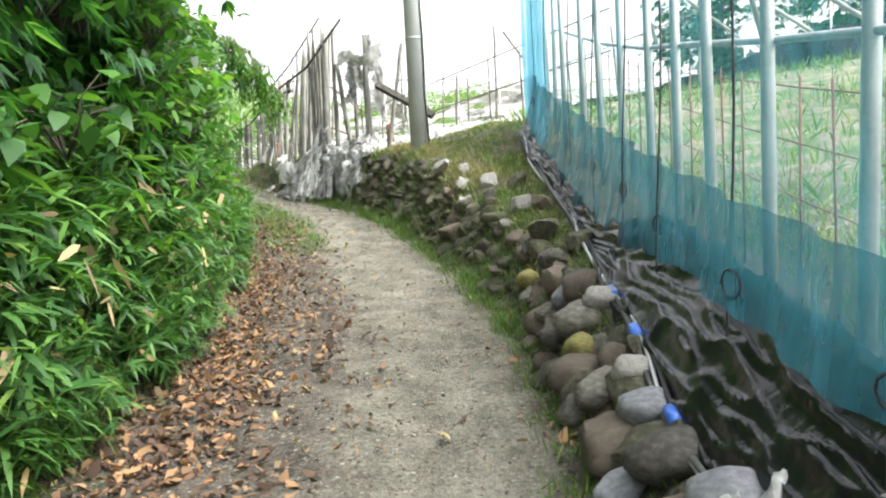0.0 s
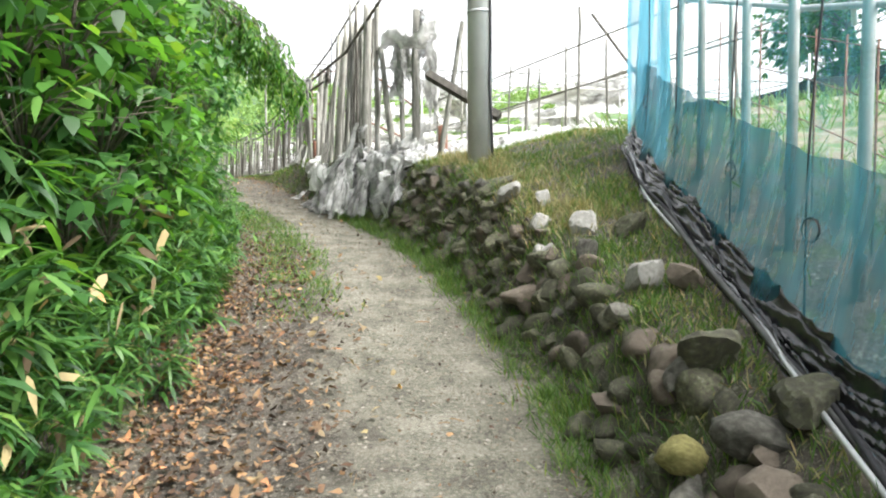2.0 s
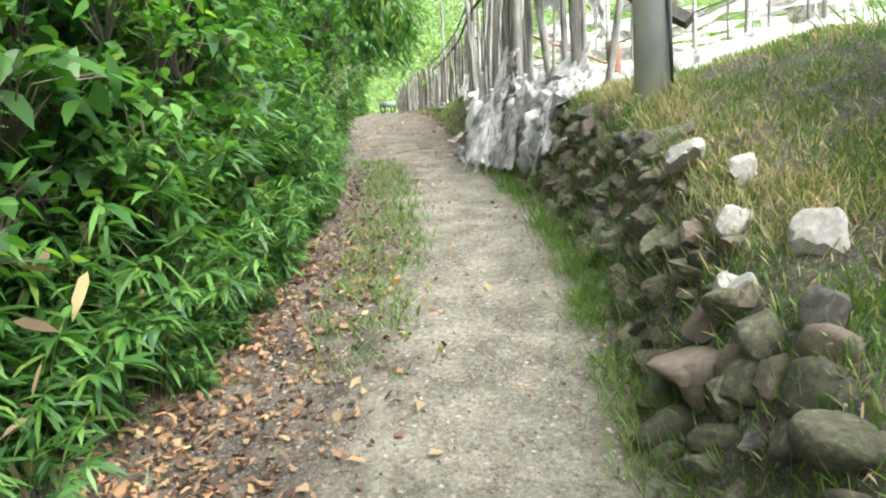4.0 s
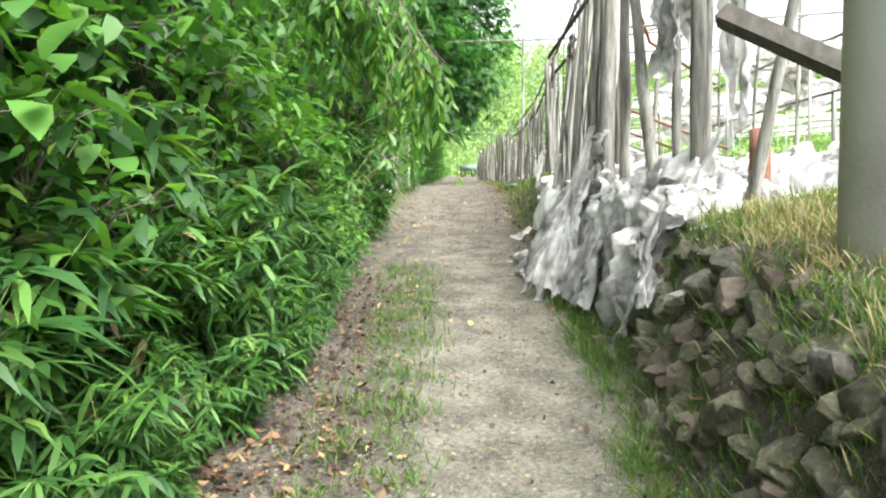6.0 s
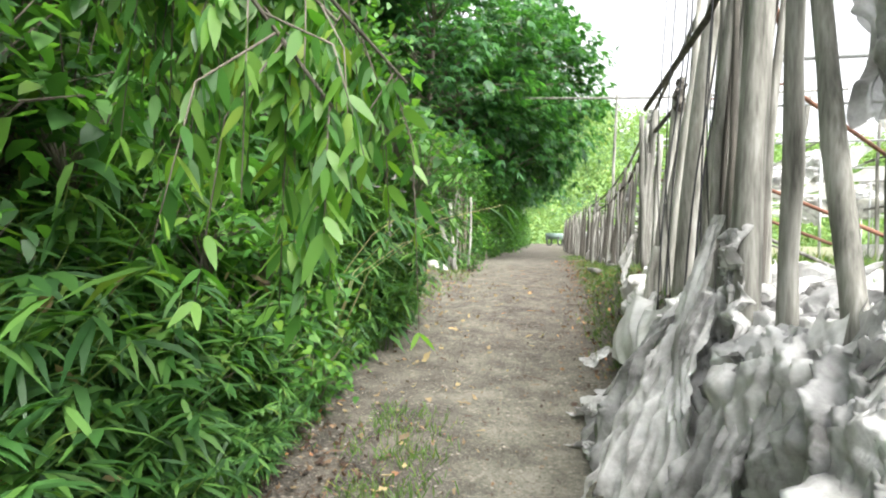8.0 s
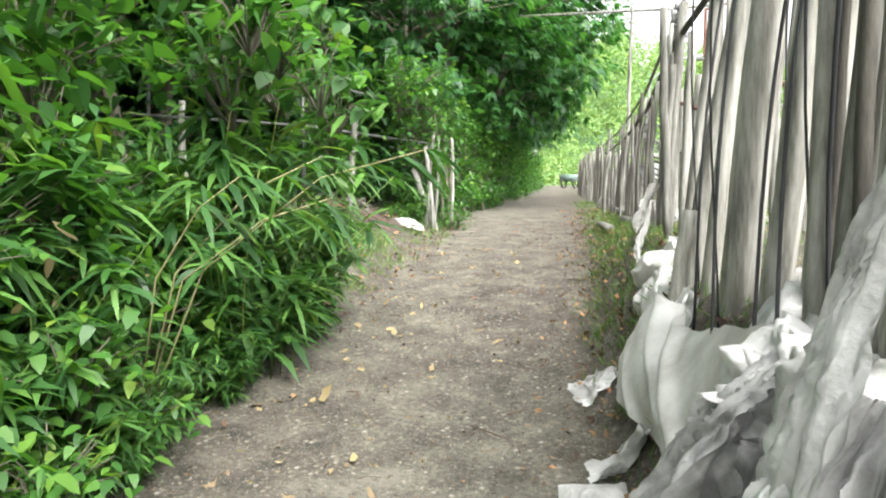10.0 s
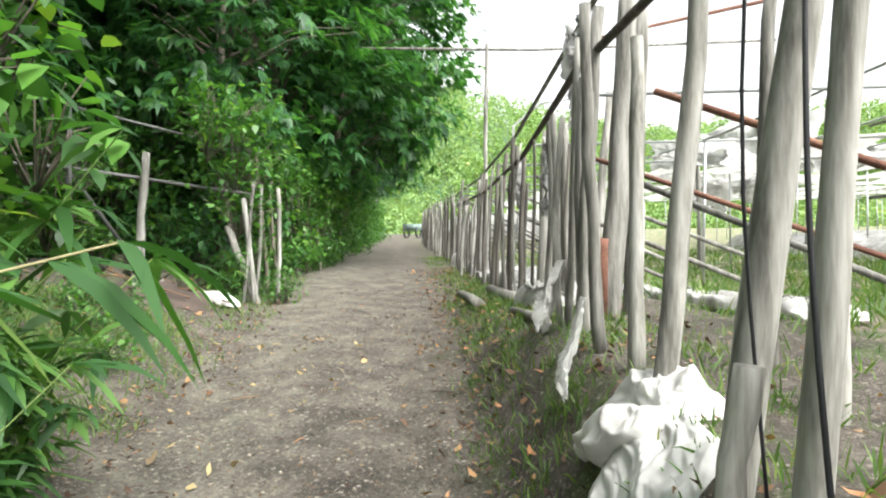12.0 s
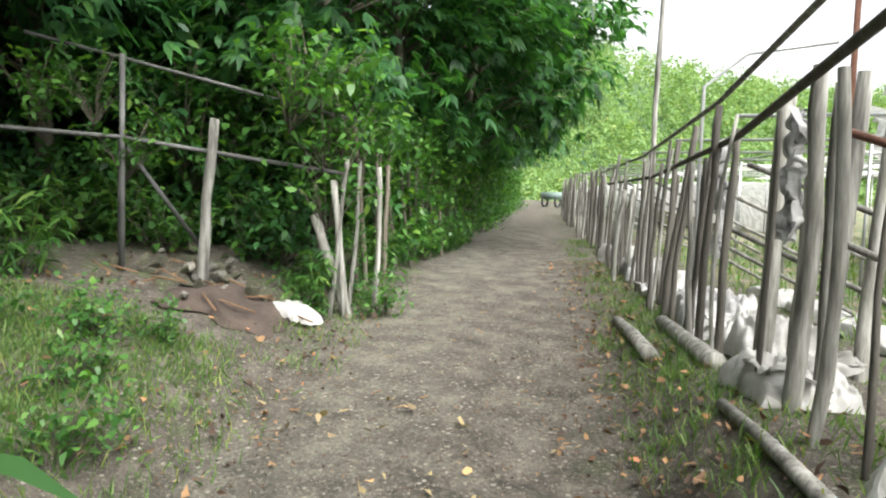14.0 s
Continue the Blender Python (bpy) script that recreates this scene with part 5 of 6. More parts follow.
# ---- heap of torn film ----
def crumple(name, s0, s1, c0, c1, lift, amp, seed, material, label, nu=110, nv=64):
    """A sheet thrown down in a heap, its folds standing out from the slope it lies on."""
    v = []
    for s in np.linspace(s0, s1, nu):
        edge = 0.35 * (c1 - c0) * noise.noise((s * 2.3, seed, 5.0)) + 0.12 * (c1 - c0) * noise.noise((s * 9, seed, 2.0))
        ahead, across = along_of(s), across_of(s)
        for u in np.linspace(0, 1, nv):
            c = max(0.5, c0 + edge * (1 - u) + (c1 - c0) * u)
            tilt = float(height(s, c + 0.15) - height(s, c - 0.15)) / 0.3
            up = (Vector((0, 0, 1)) - across * tilt).normalized()
            p = Vector((s * 1.5, c * 2.3, seed * 3.7))
            w1, w2 = noise.noise_vector(p * 1.2), noise.noise_vector(p * 3.1 + Vector((7, 1, 2)))
            q = p + w1 * 0.8 + w2 * 0.25
            r = 0.55 * ridged(q * 1.6) + 0.34 * ridged(q * 3.4 + Vector((3, 9, 1))) + 0.2 * ridged(q * 7.5) + 0.1 * ridged(q * 15)
            k = max(0, min(1, u / 0.1, (1 - u) / 0.1, (s - s0) / 0.15, (s1 - s) / 0.15)) ** 0.6
            v.append(at(s, c, 0.012) + up * k * max(0, lift + amp * r) + (ahead * w1.x + across * w1.y) * 0.1 * k + (ahead * w2.x + across * w2.y) * 0.05 * k)
    return lone(name, Geo().grid(v, nu, nv), material, label, "plastic sheet", "torn plastic sheets")


def along_of(s):
    return Vector((math.cos(heading(s)), math.sin(heading(s)), 0))


def across_of(s):
    return Vector((math.sin(heading(s)), -math.cos(heading(s)), 0))


crumple("plastic_sheet", 16.1, 18.4, 0.86, 1.7, 0.03, 0.15, 1, M_FILM_DARK, "dirty grey heap of crumpled greenhouse film on the bank", 260, 130)
crumple("plastic_sheet", 16.2, 18.0, 1.02, 1.9, 0.05, 0.15, 19, M_FILM, "white folds of film on the grey heap", 220, 120)
crumple("plastic_sheet", 16.6, 19.6, 1.4, 3.0, 0.05, 0.13, 2, M_FILM, "white torn greenhouse film spread behind posts", 220, 120)
crumple("plastic_sheet", 17.6, 18.45, 0.66, 1.2, 0.06, 0.15, 3, M_FILM_DARK, "grey plastic film slumped against fence slats", 200, 90)
crumple("plastic_sheet", 17.5, 18.6, 0.75, 1.2, 0.1, 0.16, 12, M_FILM, "white plastic film slumped against fence slats", 150, 80)
crumple("plastic_sheet", 15.3, 16.8, 1.9, 3.6, 0.04, 0.12, 4, M_FILM, "pale crumpled film lying in grass", 90, 90)
crumple("plastic_sheet", 20.0, 20.5, 0.95, 1.2, 0.02, 0.045, 21, M_SHEET, "white film slumped in a low heap at the posts' foot", 110, 80)
crumple("plastic_sheet", 20.3, 20.75, 1.05, 1.35, 0.03, 0.08, 22, M_SHEET, "slack white film lying by the posts", 80, 60)
crumple("plastic_sheet", 23.3, 23.8, 1.25, 1.65, 0.07, 0.12, 8, M_SACK, "white plastic bag at the foot of posts", 60, 50)
crumple("plastic_sheet", 18.2, 19.2, 0.45, 0.75, 0.02, 0.05, 10, M_FILM, "flat scrap of film trodden into the lane", 50, 30)
crumple("plastic_sheet", 21.8, 27.5, 2.4, 2.75, 0.03, 0.06, 11, M_SACK, "long strip of white film along the field's edge", 160, 24)
for s0, c0, n in ((24.3, 1.45, 13), (25.3, 1.35, 14), (26.6, 1.3, 15), (28.0, 1.3, 16), (29.6, 1.3, 17)):
    crumple("plastic_sheet", s0, s0 + 0.9, c0, c0 + 0.5, 0.08, 0.16, n, M_SACK if n % 2 else M_FILM_DARK, "grey scrap of film caught at the fence's foot", 50, 36)
for s0, c0, s1, c1, r in ((24.6, 1.0, 25.8, 0.93, 0.05), (24.1, 1.25, 25.4, 1.2, 0.06), (22.2, 1.15, 23.4, 1.12, 0.03)):
    lone("log", Geo().tube([at(s0, c0, r * 0.6), at((s0 + s1) / 2, (c0 + c1) / 2 + 0.01, r * 0.7), at(s1, c1, r * 0.6)], [r, r * 0.95, r * 0.85], 10), M_WOOD, "grey rotting log lying along the lane's edge", "log", "logs by the fence")


def hanging(name, s, c, top, low, wide, seed, material, label):
    """A torn strip of film hung in tight folds from a pole, its edges ragged."""
    v, nu, nv = [], 44, 60
    for u in np.linspace(-0.5, 0.5, nu):
        ragged = 1 + 0.35 * noise.noise((u * 5, seed, 1))
        for w in np.linspace(0, 1, nv):
            pinch = 0.3 + 0.5 * abs(noise.noise((seed * 1.7, w * 3.5, 2))) + 0.45 * w
            q = Vector((u * 3, w * 4, seed * 2.9))
            n1, n2 = noise.noise_vector(q), noise.noise_vector(q * 2.7)
            a = u * wide * pinch + 0.06 * n1.x + 0.03 * n2.x
            d = 0.09 * (1 - abs(noise.noise((u * 9, w * 1.5, seed)))) + 0.06 * n1.y + 0.04 * n2.y
            v.append(at(s, c) + Vector((0, 0, top + (low - top) * w * ragged + 0.04 * n2.z)) + along_of(s) * a + across_of(s) * d)
    lone(name, Geo().grid(v, nu, nv), material, label, "plastic sheet", "torn plastic sheets")


def rag(s, c, h, wide, seed, material, label):
    """A rumpled piece of film lying in the heap."""
    rng = np.random.default_rng(seed)
    turn = Euler((rng.normal(0, 0.5), rng.normal(0, 0.5), rng.uniform(0, 6.28))).to_matrix()
    lean = math.atan2(height(s, c + 0.12) - height(s, c - 0.12), 0.24)
    v, n = [], 40
    for u in np.linspace(-0.5, 0.5, n):
        for w in np.linspace(-0.5, 0.5, n):
            q = Vector((u * 3.2, w * 3.2, seed * 1.9))
            n1, n2, n3 = noise.noise_vector(q), noise.noise_vector(q * 2.4), noise.noise_vector(q * 5.5)
            edge = 1 + 0.3 * noise.noise((math.atan2(u, w) * 1.5, seed, 0))
            p = Vector((u * wide * edge, w * wide * 0.8 * edge, 0)) + (n1 * 0.2 + n2 * 0.1 + n3 * 0.035) * wide
            p = turn @ p
            p = Vector((0, 0, p.z * 0.8)) + along_of(s) * p.x + (across_of(s) * math.cos(lean) + Vector((0, 0, math.sin(lean)))) * p.y
            g = at(s, c, h) + p
            v.append(g)
    # no corner sinks deep into the bank
    arr = np.array([tuple(p) for p in v])
    sc = sc_of(arr[:, :2])
    floor_z = height(sc[:, 0], sc[:, 1])
    arr[:, 2] = np.maximum(arr[:, 2], floor_z + 0.01)
    lone("plastic_sheet", Geo().grid(arr, n, n), material, label, "plastic sheet", "torn plastic sheets")


for s, c, top, low, wide, seed, mat, label in (
        (17.62, 0.9, 0.75, -0.25, 0.5, 1, M_FILM, "white film draped down a post"), (17.6, 0.9, 1.0, 0.62, 0.26, 11, M_FILM, "white film knotted round a post"),
        (17.0, 1.2, 1.7, 0.9, 0.4, 2, M_FILM_DARK, "torn grey film hanging from the poles"), (16.9, 1.3, 1.75, 1.1, 0.5, 3, M_FILM, "shredded pale film hanging in strips"),
        (16.4, 1.45, 1.75, 0.6, 0.45, 4, M_FILM, "torn white film hanging down a post"), (16.6, 1.35, 1.9, 1.3, 0.6, 14, M_FILM_DARK, "torn grey film hanging from the poles"),
        (22.25, 1.3, 1.7, 1.45, 0.2, 15, M_FILM_DARK, "grey rag of film hung on a high pole"),
        (22.6, 1.33, 1.75, 1.2, 0.3, 6, M_FILM, "white rag of film hung on the fence pole"), (20.5, 1.3, 1.68, 1.42, 0.16, 7, M_WOOD_DARK, "dark rag wrapped round a post's head"),
        (23.75, 1.38, 1.3, 0.7, 0.2, 8, M_FILM_DARK, "grey rag tied to a fence post"), (24.9, 1.35, 1.3, 0.6, 0.2, 10, M_FILM_DARK, "grey rag tied to a fence post")):
    hanging("hanging_film", s, c, top, low, wide, seed, mat, label)
rng = np.random.default_rng(77)
for k in range(22):
    s, c = rng.uniform(16.0, 18.6), rng.uniform(0.78, 1.75) if k % 2 else rng.uniform(0.72, 1.05)
    rag(s, c, rng.uniform(0.08, 0.16), rng.uniform(0.4, 0.75), 200 + k, M_FILM_DARK if k % 5 < 2 else M_FILM, "crumpled piece of dirty film in the heap" if k % 5 < 2 else "crumpled piece of white film in the heap")
for k, (s, c, h, w) in enumerate(((18.9, 0.72, 0.05, 0.3), (19.3, 0.75, 0.05, 0.35), (19.6, 1.0, 0.1, 0.3), (23.5, 1.4, 0.1, 0.35), (23.7, 1.6, 0.1, 0.35),
                               (18.8, 0.55, 0.02, 0.3), (18.3, 0.62, 0.03, 0.35), (20.1, 0.7, 0.03, 0.3), (25.0, 1.5, 0.08, 0.4), (25.9, 1.5, 0.08, 0.4), (26.8, 1.45, 0.08, 0.4), (17.4, 2.3, 0.1, 0.8), (18.2, 2.4, 0.1, 0.8), (19.0, 2.2, 0.1, 0.7), (16.6, 2.4, 0.1, 0.8))):
    rag(s, c, h, w, 300 + k, M_SACK if k in (3, 4) else M_FILM, "crumpled white plastic caught along the fence's foot")


def tail(label, knot, foot, wide, seed, material, bow=0.12):
    """A gathered length of film that falls from a knot and fans out in long folds."""
    a, z = Vector(knot), Vector(foot)
    way = (z - a).normalized()
    side = way.cross(Vector((0, 0, 1))).normalized()
    out = side.cross(way).normalized()
    v, nu, nv = [], 70, 64
    for w in np.linspace(0, 1, nu):
        spread_w = 0.07 + (wide - 0.07) * w ** 1.3
        for u in np.linspace(-1, 1, nv):
            n1 = noise.noise_vector((u * 2.2, w * 2.6, seed * 1.7))
            q = Vector((u * 2.1 + 0.9 * n1.x, w * 1.3 + 0.6 * n1.y, seed * 2.3))
            size = min(1.0, wide / 0.28)
            fold = size * (0.03 + 0.07 * w) * ridged(q) + size * (0.05 * w * ridged(q * 2.3 + Vector((0, w, 4))) + 0.02 * ridged(q * 5.5) + 0.07 * n1.z * w)
            long = 1 + 0.35 * w * noise.noise((u * 2.2, seed, 3.0)) + 0.12 * w * noise.noise((u * 9, seed, 6.0))
            v.append(a + (z - a) * w * long + Vector((0, 0, bow * math.sin(w * 3.14))) + side * u * spread_w + out * (fold + 0.03))
    arr = np.array([tuple(q) for q in v])
    sc = sc_of(arr[:, :2])
    arr[:, 2] = np.maximum(arr[:, 2], height(sc[:, 0], sc[:, 1]) + 0.012)
    lone("plastic_sheet", Geo().grid(arr, nu, nv), material, label, "plastic sheet", "torn plastic sheets")


tail("slim white bag hung on a fence post", at(21.05, 1.12, 0.3), at(21.06, 1.06, 0.02), 0.11, 7, M_SHEET, 0.0)
tail("long white bag hung on a fence post", at(21.95, 1.22, 0.34), at(22.0, 1.14, 0.02), 0.12, 8, M_SHEET, 0.0)
tail("white film knotted to a post, falling in long folds", at(17.72, 1.0, 0.82), at(17.75, 0.78, 0.02), 0.24, 1, M_FILM)
tail("white film trailing in folds down the bank", at(17.75, 0.98, 0.5), at(17.55, 0.62, 0.03), 0.3, 2, M_FILM)
tail("grey film trailing in folds to the lane's edge", at(18.15, 1.0, 0.38), at(18.2, 0.6, 0.02), 0.28, 3, M_FILM_DARK)
tail("grey film hanging in folds over the bank", at(17.2, 1.12, 0.2), at(17.1, 0.76, 0.02), 0.25, 4, M_FILM_DARK)


def slung_sheet():
    """A broad smooth sheet slung low between the posts, gathered to a stub of post at one end."""
    v, nu, nv = [], 150, 46
    for s in np.linspace(17.95, 19.72, nu):
        top = float(np.interp(s, (17.95, 18.33, 18.62, 19.18, 19.45, 19.72), (0.47, 0.44, 0.33, 0.17, 0.13, 0.22))) + 0.015 * math.sin(s * 5.1) + 0.012 * noise.noise((s * 8, 0, 3))
        tied = float(ease((s - 19.0) / 0.6))
        for u in np.linspace(0, 1, nv):
            pull = abs(s - 19.55 + 0.9 * u)
            sag = 0.05 * math.sin(u * 3.14) - 0.07 * math.exp(-(pull / 0.04) ** 2) + 0.05 * math.exp(-((pull - 0.12) / 0.06) ** 2) + 0.03 * noise.noise((s * 2.5, u * 2, 7)) + (0.01 + 0.02 * tied) * ridged(Vector((s * 4 + u * 2.5, u * 0.8, 4)))
            q = at(s, 1.0 - (0.12 + 0.1 * tied) * u - sag)
            q.z = float(height(s, 1.0)) + top - (top + 0.25) * u ** 0.9
            v.append(q)
    arr = np.array([tuple(q) for q in v])
    sc = sc_of(arr[:, :2])
    arr[:, 2] = np.maximum(arr[:, 2], height(sc[:, 0], sc[:, 1]) + 0.012)
    lone("plastic_sheet", Geo().grid(arr, nu, nv), M_SHEET, "broad smooth white sheet slung low between fence posts", "plastic sheet", "torn plastic sheets")


slung_sheet()
rag(7.35, 1.0, 0.12, 0.5, 401, M_FILM, "white plastic scrap by the net's foot")
rag(7.2, 1.2, 0.15, 0.6, 402, M_FILM, "clear plastic scrap by the net's foot")
# film bundled over the high poles
v = []
for u in np.linspace(0, 1, 60):
    for a in np.linspace(0, 2 * math.pi, 20):
        r = 0.09 + 0.09 * noise.noise((u * 6, math.cos(a) * 2.2, math.sin(a) * 2.2)) + 0.03 * noise.noise((u * 20, math.cos(a) * 6, math.sin(a) * 6))
        p = at(17.1 - 1.25 * u, 1.15 + 0.12 * u, 1.62 - 0.12 * u + 0.06 * math.sin(u * 7))
        v.append(p + Vector((r * math.cos(a) * 0.7, r * math.cos(a) * 0.7, r * math.sin(a))))
lone("film_roll", Geo().grid(v, 60, 20), M_FILM, "roll of white film bundled over high poles", "plastic sheet", "torn plastic sheets")


# ---- clearing in the grove ----
def clearing():
    rng = np.random.default_rng(61)
    ob = thing("pipe_shelter", "steel pipe shelter frame standing in the grove's shade", "pipe frame")
    part("upright", Geo().tube([at(25.25, -2.9, -0.2), at(25.25, -2.9, 1.65)], 0.022, 8), M_STEEL_OLD, ob)
    part("upright", Geo().tube([at(25.3, -2.95, -0.2), at(25.3, -2.95, 1.0)], 0.018, 8), M_STEEL_OLD, ob)
    part("upright", Geo().tube([at(24.4, -4.6, -0.2), at(24.4, -4.6, 1.5)], 0.022, 8), M_STEEL_OLD, ob)
    part("rail", Geo().tube([at(25.1, -3.6, 1.72), at(26.1, -1.25, 1.62)], 0.015, 8), M_STEEL_OLD, ob)
    part("rail", Geo().tube([at(23.5, -5.2, 1.0), at(25.25, -2.9, 1.02), at(26.0, -1.3, 1.15)], 0.018, 8), M_STEEL_OLD, ob)
    part("brace", Geo().tube([at(25.3, -2.9, 0.95), at(25.9, -2.55, 0.1)], 0.02, 8), M_STEEL_OLD, ob)
    lone("wooden_post", post(Geo(), at(25.37, -2.3, -0.2), at(25.45, -2.25, 1.3), 0.042, rng), M_WOOD, "pale weathered wooden post leaning in the clearing", "post")
    lone("wooden_post", post(Geo(), at(24.6, -4.2, -0.2), at(24.5, -4.2, 1.2), 0.05, rng), M_WOOD, "old grey wooden post in shade", "post")
    hedge = thing("stake_hedge", "row of pale stakes and thin trunks under the grove's edge", "stakes")
    for s, c, h, r, ls, lc in ((25.9, -1.05, 1.25, 0.022, 0, 0.02), (25.75, -1.25, 1.1, 0.03, -0.1, -0.1), (25.8, -1.2, 0.75, 0.045, 0.0, -0.35), (25.6, -1.35, 1.3, 0.02, 0.1, 0.1), (26.0, -1.3, 1.3, 0.02, 0.1, 0.05)):
        part("stake", post(Geo(), at(s, c, -0.1), at(s + ls, c + lc, h), r, rng, sides=7), M_WOOD, hedge)
    for s in np.arange(26.4, 36, 0.24):
        part("stake", post(Geo(), at(s, -1.35 + 0.03 * (s - 26) + rng.normal(0, 0.1), -0.1), at(s + rng.normal(0, 0.1), -1.4 + 0.03 * (s - 26) + rng.normal(0, 0.1), rng.uniform(1.2, 1.7)), rng.uniform(0.01, 0.028), rng, sides=6), M_BARK, hedge)
    # low mound of dark brown soil
    mound_v = []
    for u in np.linspace(0, 1, 24):
        for w in np.linspace(0, 1, 24):
            e = max(0.0, 1 - (2 * u - 1) ** 2) * max(0.0, 1 - (2 * w - 1) ** 2)
            mound_v.append(at(24.7 + 0.8 * u + 0.12 * noise.noise((w * 4, u, 9)), -2.35 + 0.85 * w + 0.12 * noise.noise((u * 4, w, 3)), 0.008 + 0.09 * e * (1 + noise.noise((u * 4, w * 4, 1)))))
    lone("brown_mound", Geo().grid(mound_v, 24, 24), M_MOUND, "dark brown soil heap lying on bare earth", "mat")
    v = []
    for u in np.linspace(-1, 1, 30):
        for w in np.linspace(-1, 1, 24):
            k = max(0, 1 - u * u) * max(0, 1 - w * w)
            v.append(at(25.3 + 0.16 * u, -1.5 + 0.2 * w * math.sqrt(max(0.05, 1 - u * u * 0.8)), 0.04 + 0.08 * k ** 0.5 + 0.03 * noise.noise((u * 3, w * 3, 4))))
    lone("white_bag", Geo().grid(v, 30, 24), M_SACK, "crumpled white plastic bag lying on the ground", "bag")
    heap = thing("rubble_heap", "small heap of stones and debris round the post", "rubble")
    for _ in range(26):
        size = rng.uniform(0.04, 0.09)
        put_rock(ROCKS[int(rng.choice([0, 1, 2, 1, 2]))], heap, at(rng.normal(25.4, 0.25), rng.normal(-2.25, 0.3), 0.03 + rng.uniform(0, 0.1)), (size * 1.3, size, size * 0.8), rng)
    for _ in range(16):
        s, c, b = rng.normal(25.1, 0.3), rng.normal(-2.1, 0.35), rng.uniform(0, 6.28)
        part("stick", Geo().tube([at(s, c, 0.07), at(s + 0.25 * math.cos(b), c + 0.25 * math.sin(b), 0.1)], 0.007, 5), M_LITTER, heap)


clearing()


# ---- the field and the hills ----
def field_trellis():
    ob = thing("field_trellis", "wide low trellis of thin pipes over the field", "trellis")
    rng = np.random.default_rng(81)
    for s in np.arange(19, 46, 2.1):
        for c in np.arange(3.4, 19, 2.4):
            part("upright", Geo().tube([at(s, c, -0.1), at(s + rng.normal(0, 0.05), c, 1.5)], 0.017, 6), M_STEEL, ob)
        part("cross_pipe", Geo().tube([at(s, 1.6, 1.5), at(s, 10, 1.55), at(s, 18.5, 1.5)], 0.014, 6), M_STEEL, ob)
    for c in np.arange(3.4, 19, 1.2):
        part("long_pipe", Geo().tube([at(s, c, 1.53) for s in np.arange(19, 46.5, 3)], 0.012, 6), M_STEEL if c < 10 else M_WOOD, ob)
    return ob


field_trellis()
for k, (s, c, w) in enumerate(((23.5, 5.0, 1.6), (26.0, 4.2, 1.4), (27.5, 7.0, 2.0), (30.5, 5.5, 1.8), (22.0, 8.0, 1.8), (25.0, 9.5, 2.0), (33.0, 8.0, 2.2))):
    rag(s, c, 1.58, w, 500 + k, M_FILM, "torn white film lying over the trellis pipes")


def roof_sheet(s0, s1, c, wide, seed):
    """A long strip of old film lying over the trellis pipes, sagging between them."""
    v, nu, nv = [], 60, 12
    for s in np.linspace(s0, s1, nu):
        w = wide * (0.7 + 0.5 * noise.noise((s * 0.9, seed, 1)))
        for u in np.linspace(-0.5, 0.5, nv):
            v.append(at(s, c + u * w + 0.3 * noise.noise((s * 0.6, seed, 4)), 1.56 - 0.1 * abs(math.sin((s - 19) * 1.496)) + 0.05 * noise.noise((s * 2, u * 4, seed))))
    lone("plastic_sheet", Geo().grid(v, nu, nv), M_SHEET, "long strip of old white film lying over trellis pipes", "plastic sheet", "films over the trellis")


for k, (s0, s1, c, w) in enumerate(((22, 31, 5.2, 0.9), (20, 29, 7.2, 1.1), (24, 38, 6.2, 0.7), (21, 36, 9.0, 1.2), (26, 42, 10.6, 1.3), (28, 44, 4.2, 0.7), (22, 40, 12.8, 1.4), (30, 45, 8.0, 1.0), (24, 44, 15.2, 1.5))):
    roof_sheet(s0, s1, c, w, 40 + k)


def tunnel(s0, s1, c, r, label):
    v, nu, nv = [], 30, 14
    for s in np.linspace(s0, s1, nu):
        for a in np.linspace(0, math.pi, nv):
            v.append(at(s, c + r * math.cos(a), r * 0.75 * math.sin(a) + 0.02 * noise.noise((s * 2, a * 2, c))))
    lone("plastic_tunnel", Geo().grid(v, nu, nv), M_FILM, label, "greenhouse", "plastic tunnels")


for c in (8.5, 10.5, 13.0):
    tunnel(17.5, 34, c, 0.6, "low white plastic growing tunnel in the field")
tunnel(38, 60, 4.5, 1.6, "white plastic greenhouse beyond the trellis")
tunnel(50, 66, 9.5, 1.8, "white plastic greenhouse beyond the trellis")


def black_screen():
    """A low screen of black sheeting on stakes along the field's far side."""
    ob = thing("shade_screen", "low screen of black sheeting on thin stakes across the field", "screen")
    run = [(3.0, 15.5), (6.0, 14.0), (9.5, 11.5), (12.5, 8.0), (14.5, 3.0)]
    pts = np.array([np.interp(np.linspace(0, 4, 90), range(5), [q[k] for q in run]) for k in (0, 1)]).T
    sc = sc_of(pts)
    z = height(np.clip(sc[:, 0], -24, 140), np.clip(sc[:, 1], -14, 40))
    v = []
    for i, (x, y) in enumerate(pts):
        for u in np.linspace(0, 1, 6):
            v.append((x + 0.05 * math.sin(i * 0.9 + u * 2), y, z[i] + 0.05 + (0.75 + 0.06 * math.sin(i * 0.5)) * u))
    part("sheet", Geo().grid(v, 90, 6), M_FILM_BLACK, ob)
    for i in range(0, 90, 8):
        part("stake", Geo().tube([(*pts[i], z[i] - 0.1), (*pts[i], z[i] + 1.3)], 0.02, 6), M_STEEL, ob)


black_screen()


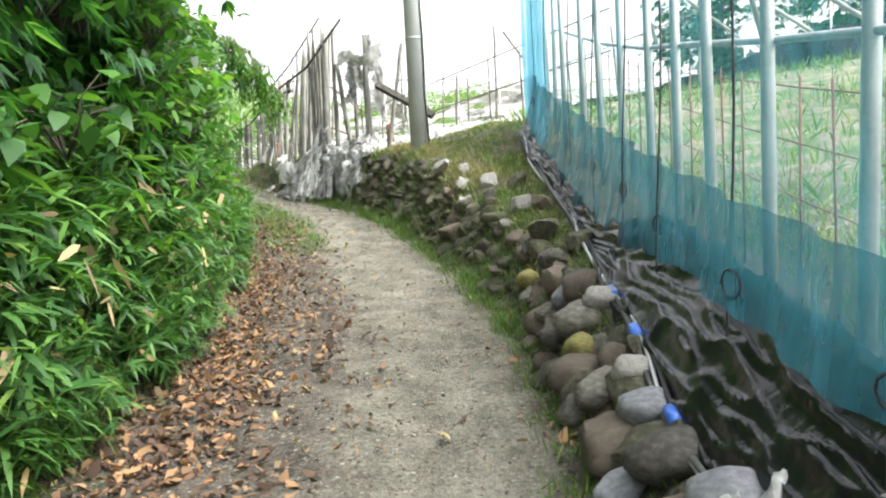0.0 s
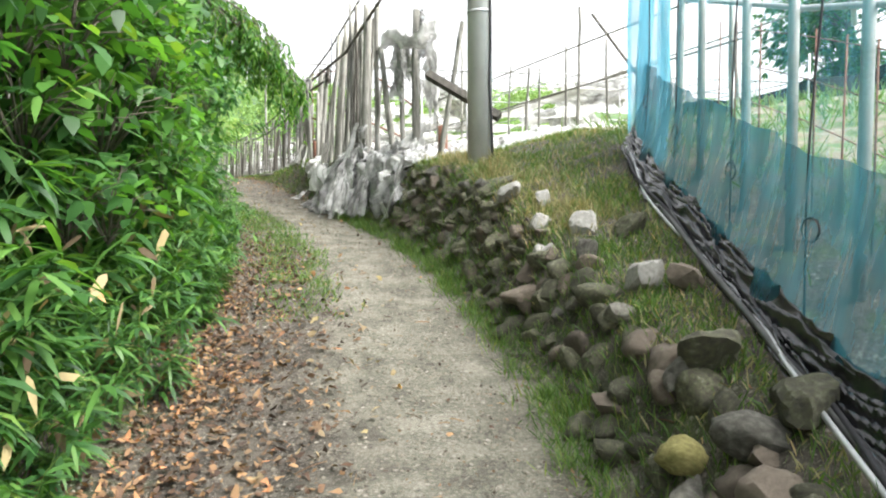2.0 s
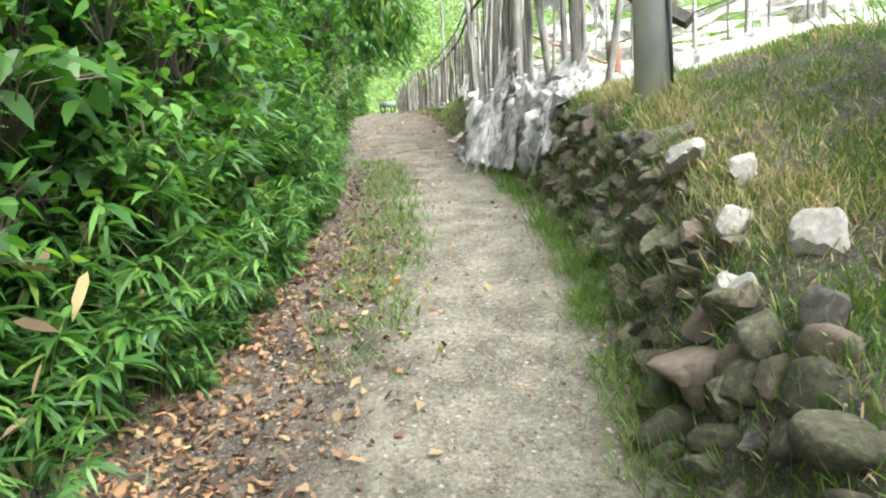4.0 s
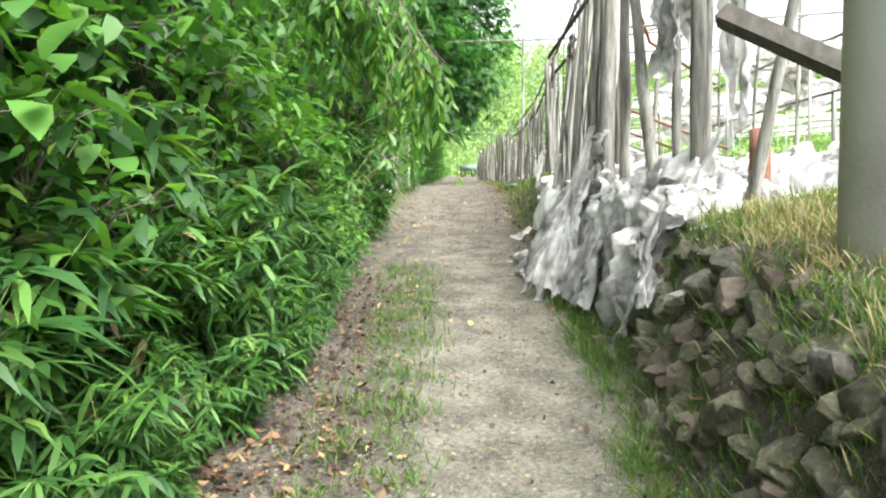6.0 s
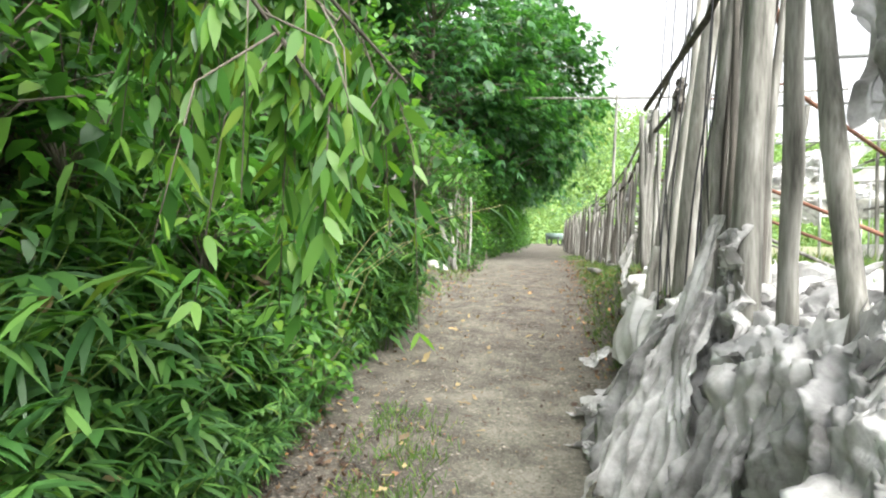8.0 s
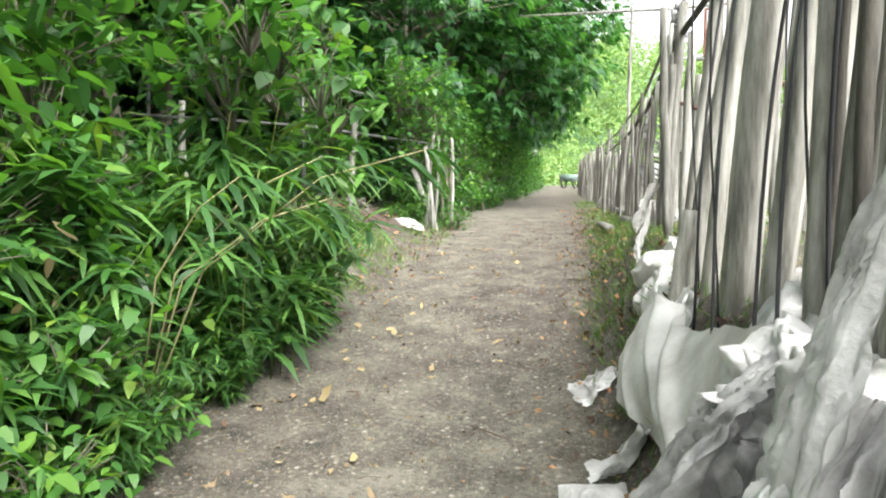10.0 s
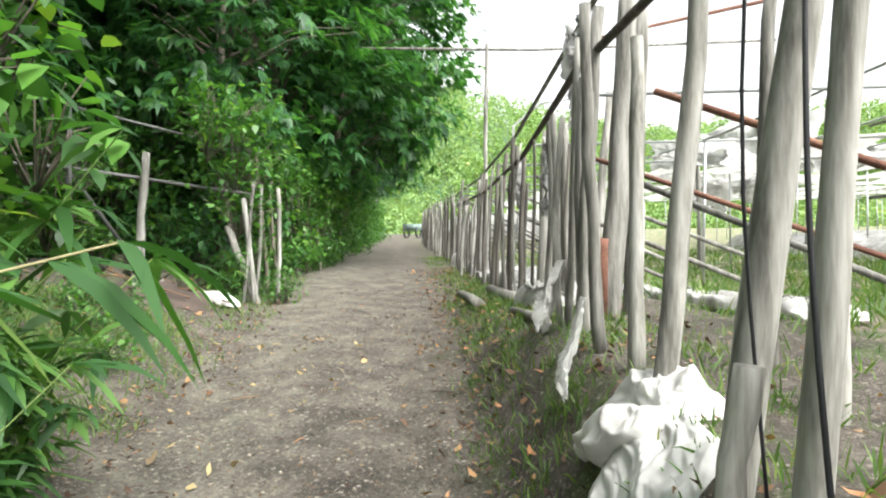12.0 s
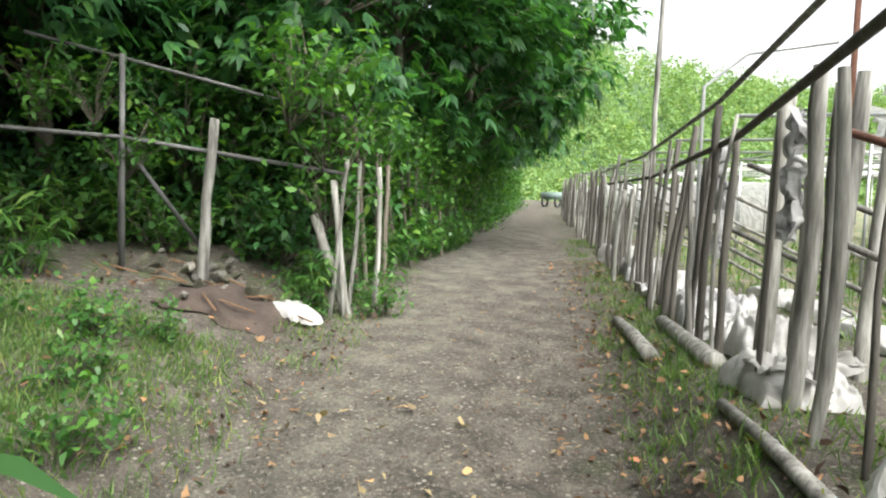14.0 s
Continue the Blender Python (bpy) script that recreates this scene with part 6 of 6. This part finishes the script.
def back_frame():
    """Bare hoops and stakes on the rising field past the pole."""
    ob = thing("bare_frame", "bare grey pole frame on the rising field", "pole frame")
    rng = np.random.default_rng(91)
    for s in np.arange(14.5, 24, 1.3):
        for c in (4.2, 6.0):
            part("pole", post(Geo(), at(s, c, -0.1), at(s + rng.normal(0, 0.1), c, rng.uniform(1.5, 2.3)), 0.025, rng, sides=6), M_WOOD, ob)
    for c, h in ((4.2, 0.8), (4.2, 1.4), (6.0, 1.2)):
        part("rail", Geo().tube([at(14.3, c, h), at(24, c, h)], 0.014, 6), M_WOOD, ob)
    part("brace", Geo().tube([at(15.2, 4.2, 0), at(16.8, 4.2, 1.9)], 0.02, 6), M_WOOD_DARK, ob)


back_frame()


def ridge_z(a, d):
    ridge = 29 + 4 * math.sin(a * 5 + 1) - 45 * max(0, a + 0.42) + 45 * max(0, a + 0.1)
    return 1.0 + max(6, ridge) * float(ease((d - 48) / 65))


def hills():
    v, nu, nv = [], 60, 24
    for a in np.linspace(-1.5, 1.3, nu):
        for d in np.linspace(47, 150, nv):
            v.append((-7 + d * math.sin(a), 16 + d * math.cos(a), ridge_z(a, min(d, 118)) - 1.2 - max(0, d - 118) * 0.3))
    lone("backdrop_hill", Geo().grid(v, nu, nv), M_HILL, "wooded green hillside beyond the fields", "hill", kind="structure")


def hill_woods():
    """Bamboo woods on the hills: rounded plumes of small leaves."""
    rng = np.random.default_rng(101)
    pos, size = [], []
    for _ in range(950):
        a = rng.uniform(-0.85, 0.2) if rng.random() < 0.82 else rng.uniform(-1.1, 0.8)
        d = rng.uniform(52, 118)
        pos.append((-7 + d * math.sin(a), 16 + d * math.cos(a), ridge_z(a, d)))
        size.append(rng.uniform(1.5, 3.4))
    pos, size = np.array(pos), np.array(size)
    each = 300
    n = len(pos) * each
    d = unit(rng.normal(size=(n, 3)) + (0, 0, 0.35))
    p = np.repeat(pos, each, 0) + d * np.repeat(size, each)[:, None] * rng.uniform(0.82, 1.0, (n, 1)) * (0.7, 0.7, 1.3)
    way = unit(d + rng.normal(0, 0.5, (n, 3)) + (0, 0, -0.3))
    ln = rng.uniform(0.32, 0.6, n)
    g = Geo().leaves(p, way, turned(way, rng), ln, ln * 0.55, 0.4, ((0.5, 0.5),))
    lone("hill_woods", g, M_LEAF_FAR, "light green bamboo woods, haze painted into their leaf colour, covering the hills beyond the field", "woods", kind="stuff")


hills()
hill_woods()


# ---- far end of the lane ----
def far_end():
    cart = thing("hand_cart", "small dark cart with green tray parked on the lane", "cart", Matrix.Translation(at(54, 1.0)))
    part("tray", Geo().tube([(-0.5, 0, 0.55), (0.5, 0, 0.55)], [0.25, 0.25], 4, True), M_CART, cart, "green tray")
    for x in (-0.35, 0.35):
        wheel = [(x, 0.28 * math.cos(t), 0.28 + 0.28 * math.sin(t)) for t in np.linspace(0, 6.28, 18)]
        part("wheel", Geo().tube(wheel, 0.05, 6), M_CORD, cart, "black rubber wheel")
    far_pole = thing("far_pole", "slim pale utility pole beside the lane's far end", "utility pole", Matrix.Translation(at(56, -0.9)))
    part("pole", Geo().tube([(0, 0, -0.2), (0, 0, 7)], [0.12, 0.09], 12), M_CONCRETE, far_pole)
    for c, r in ((4.0, 1.3), (7.5, 1.5)):
        tunnel(52, 75, c, r, "white plastic greenhouse at the lane's far end")


far_end()
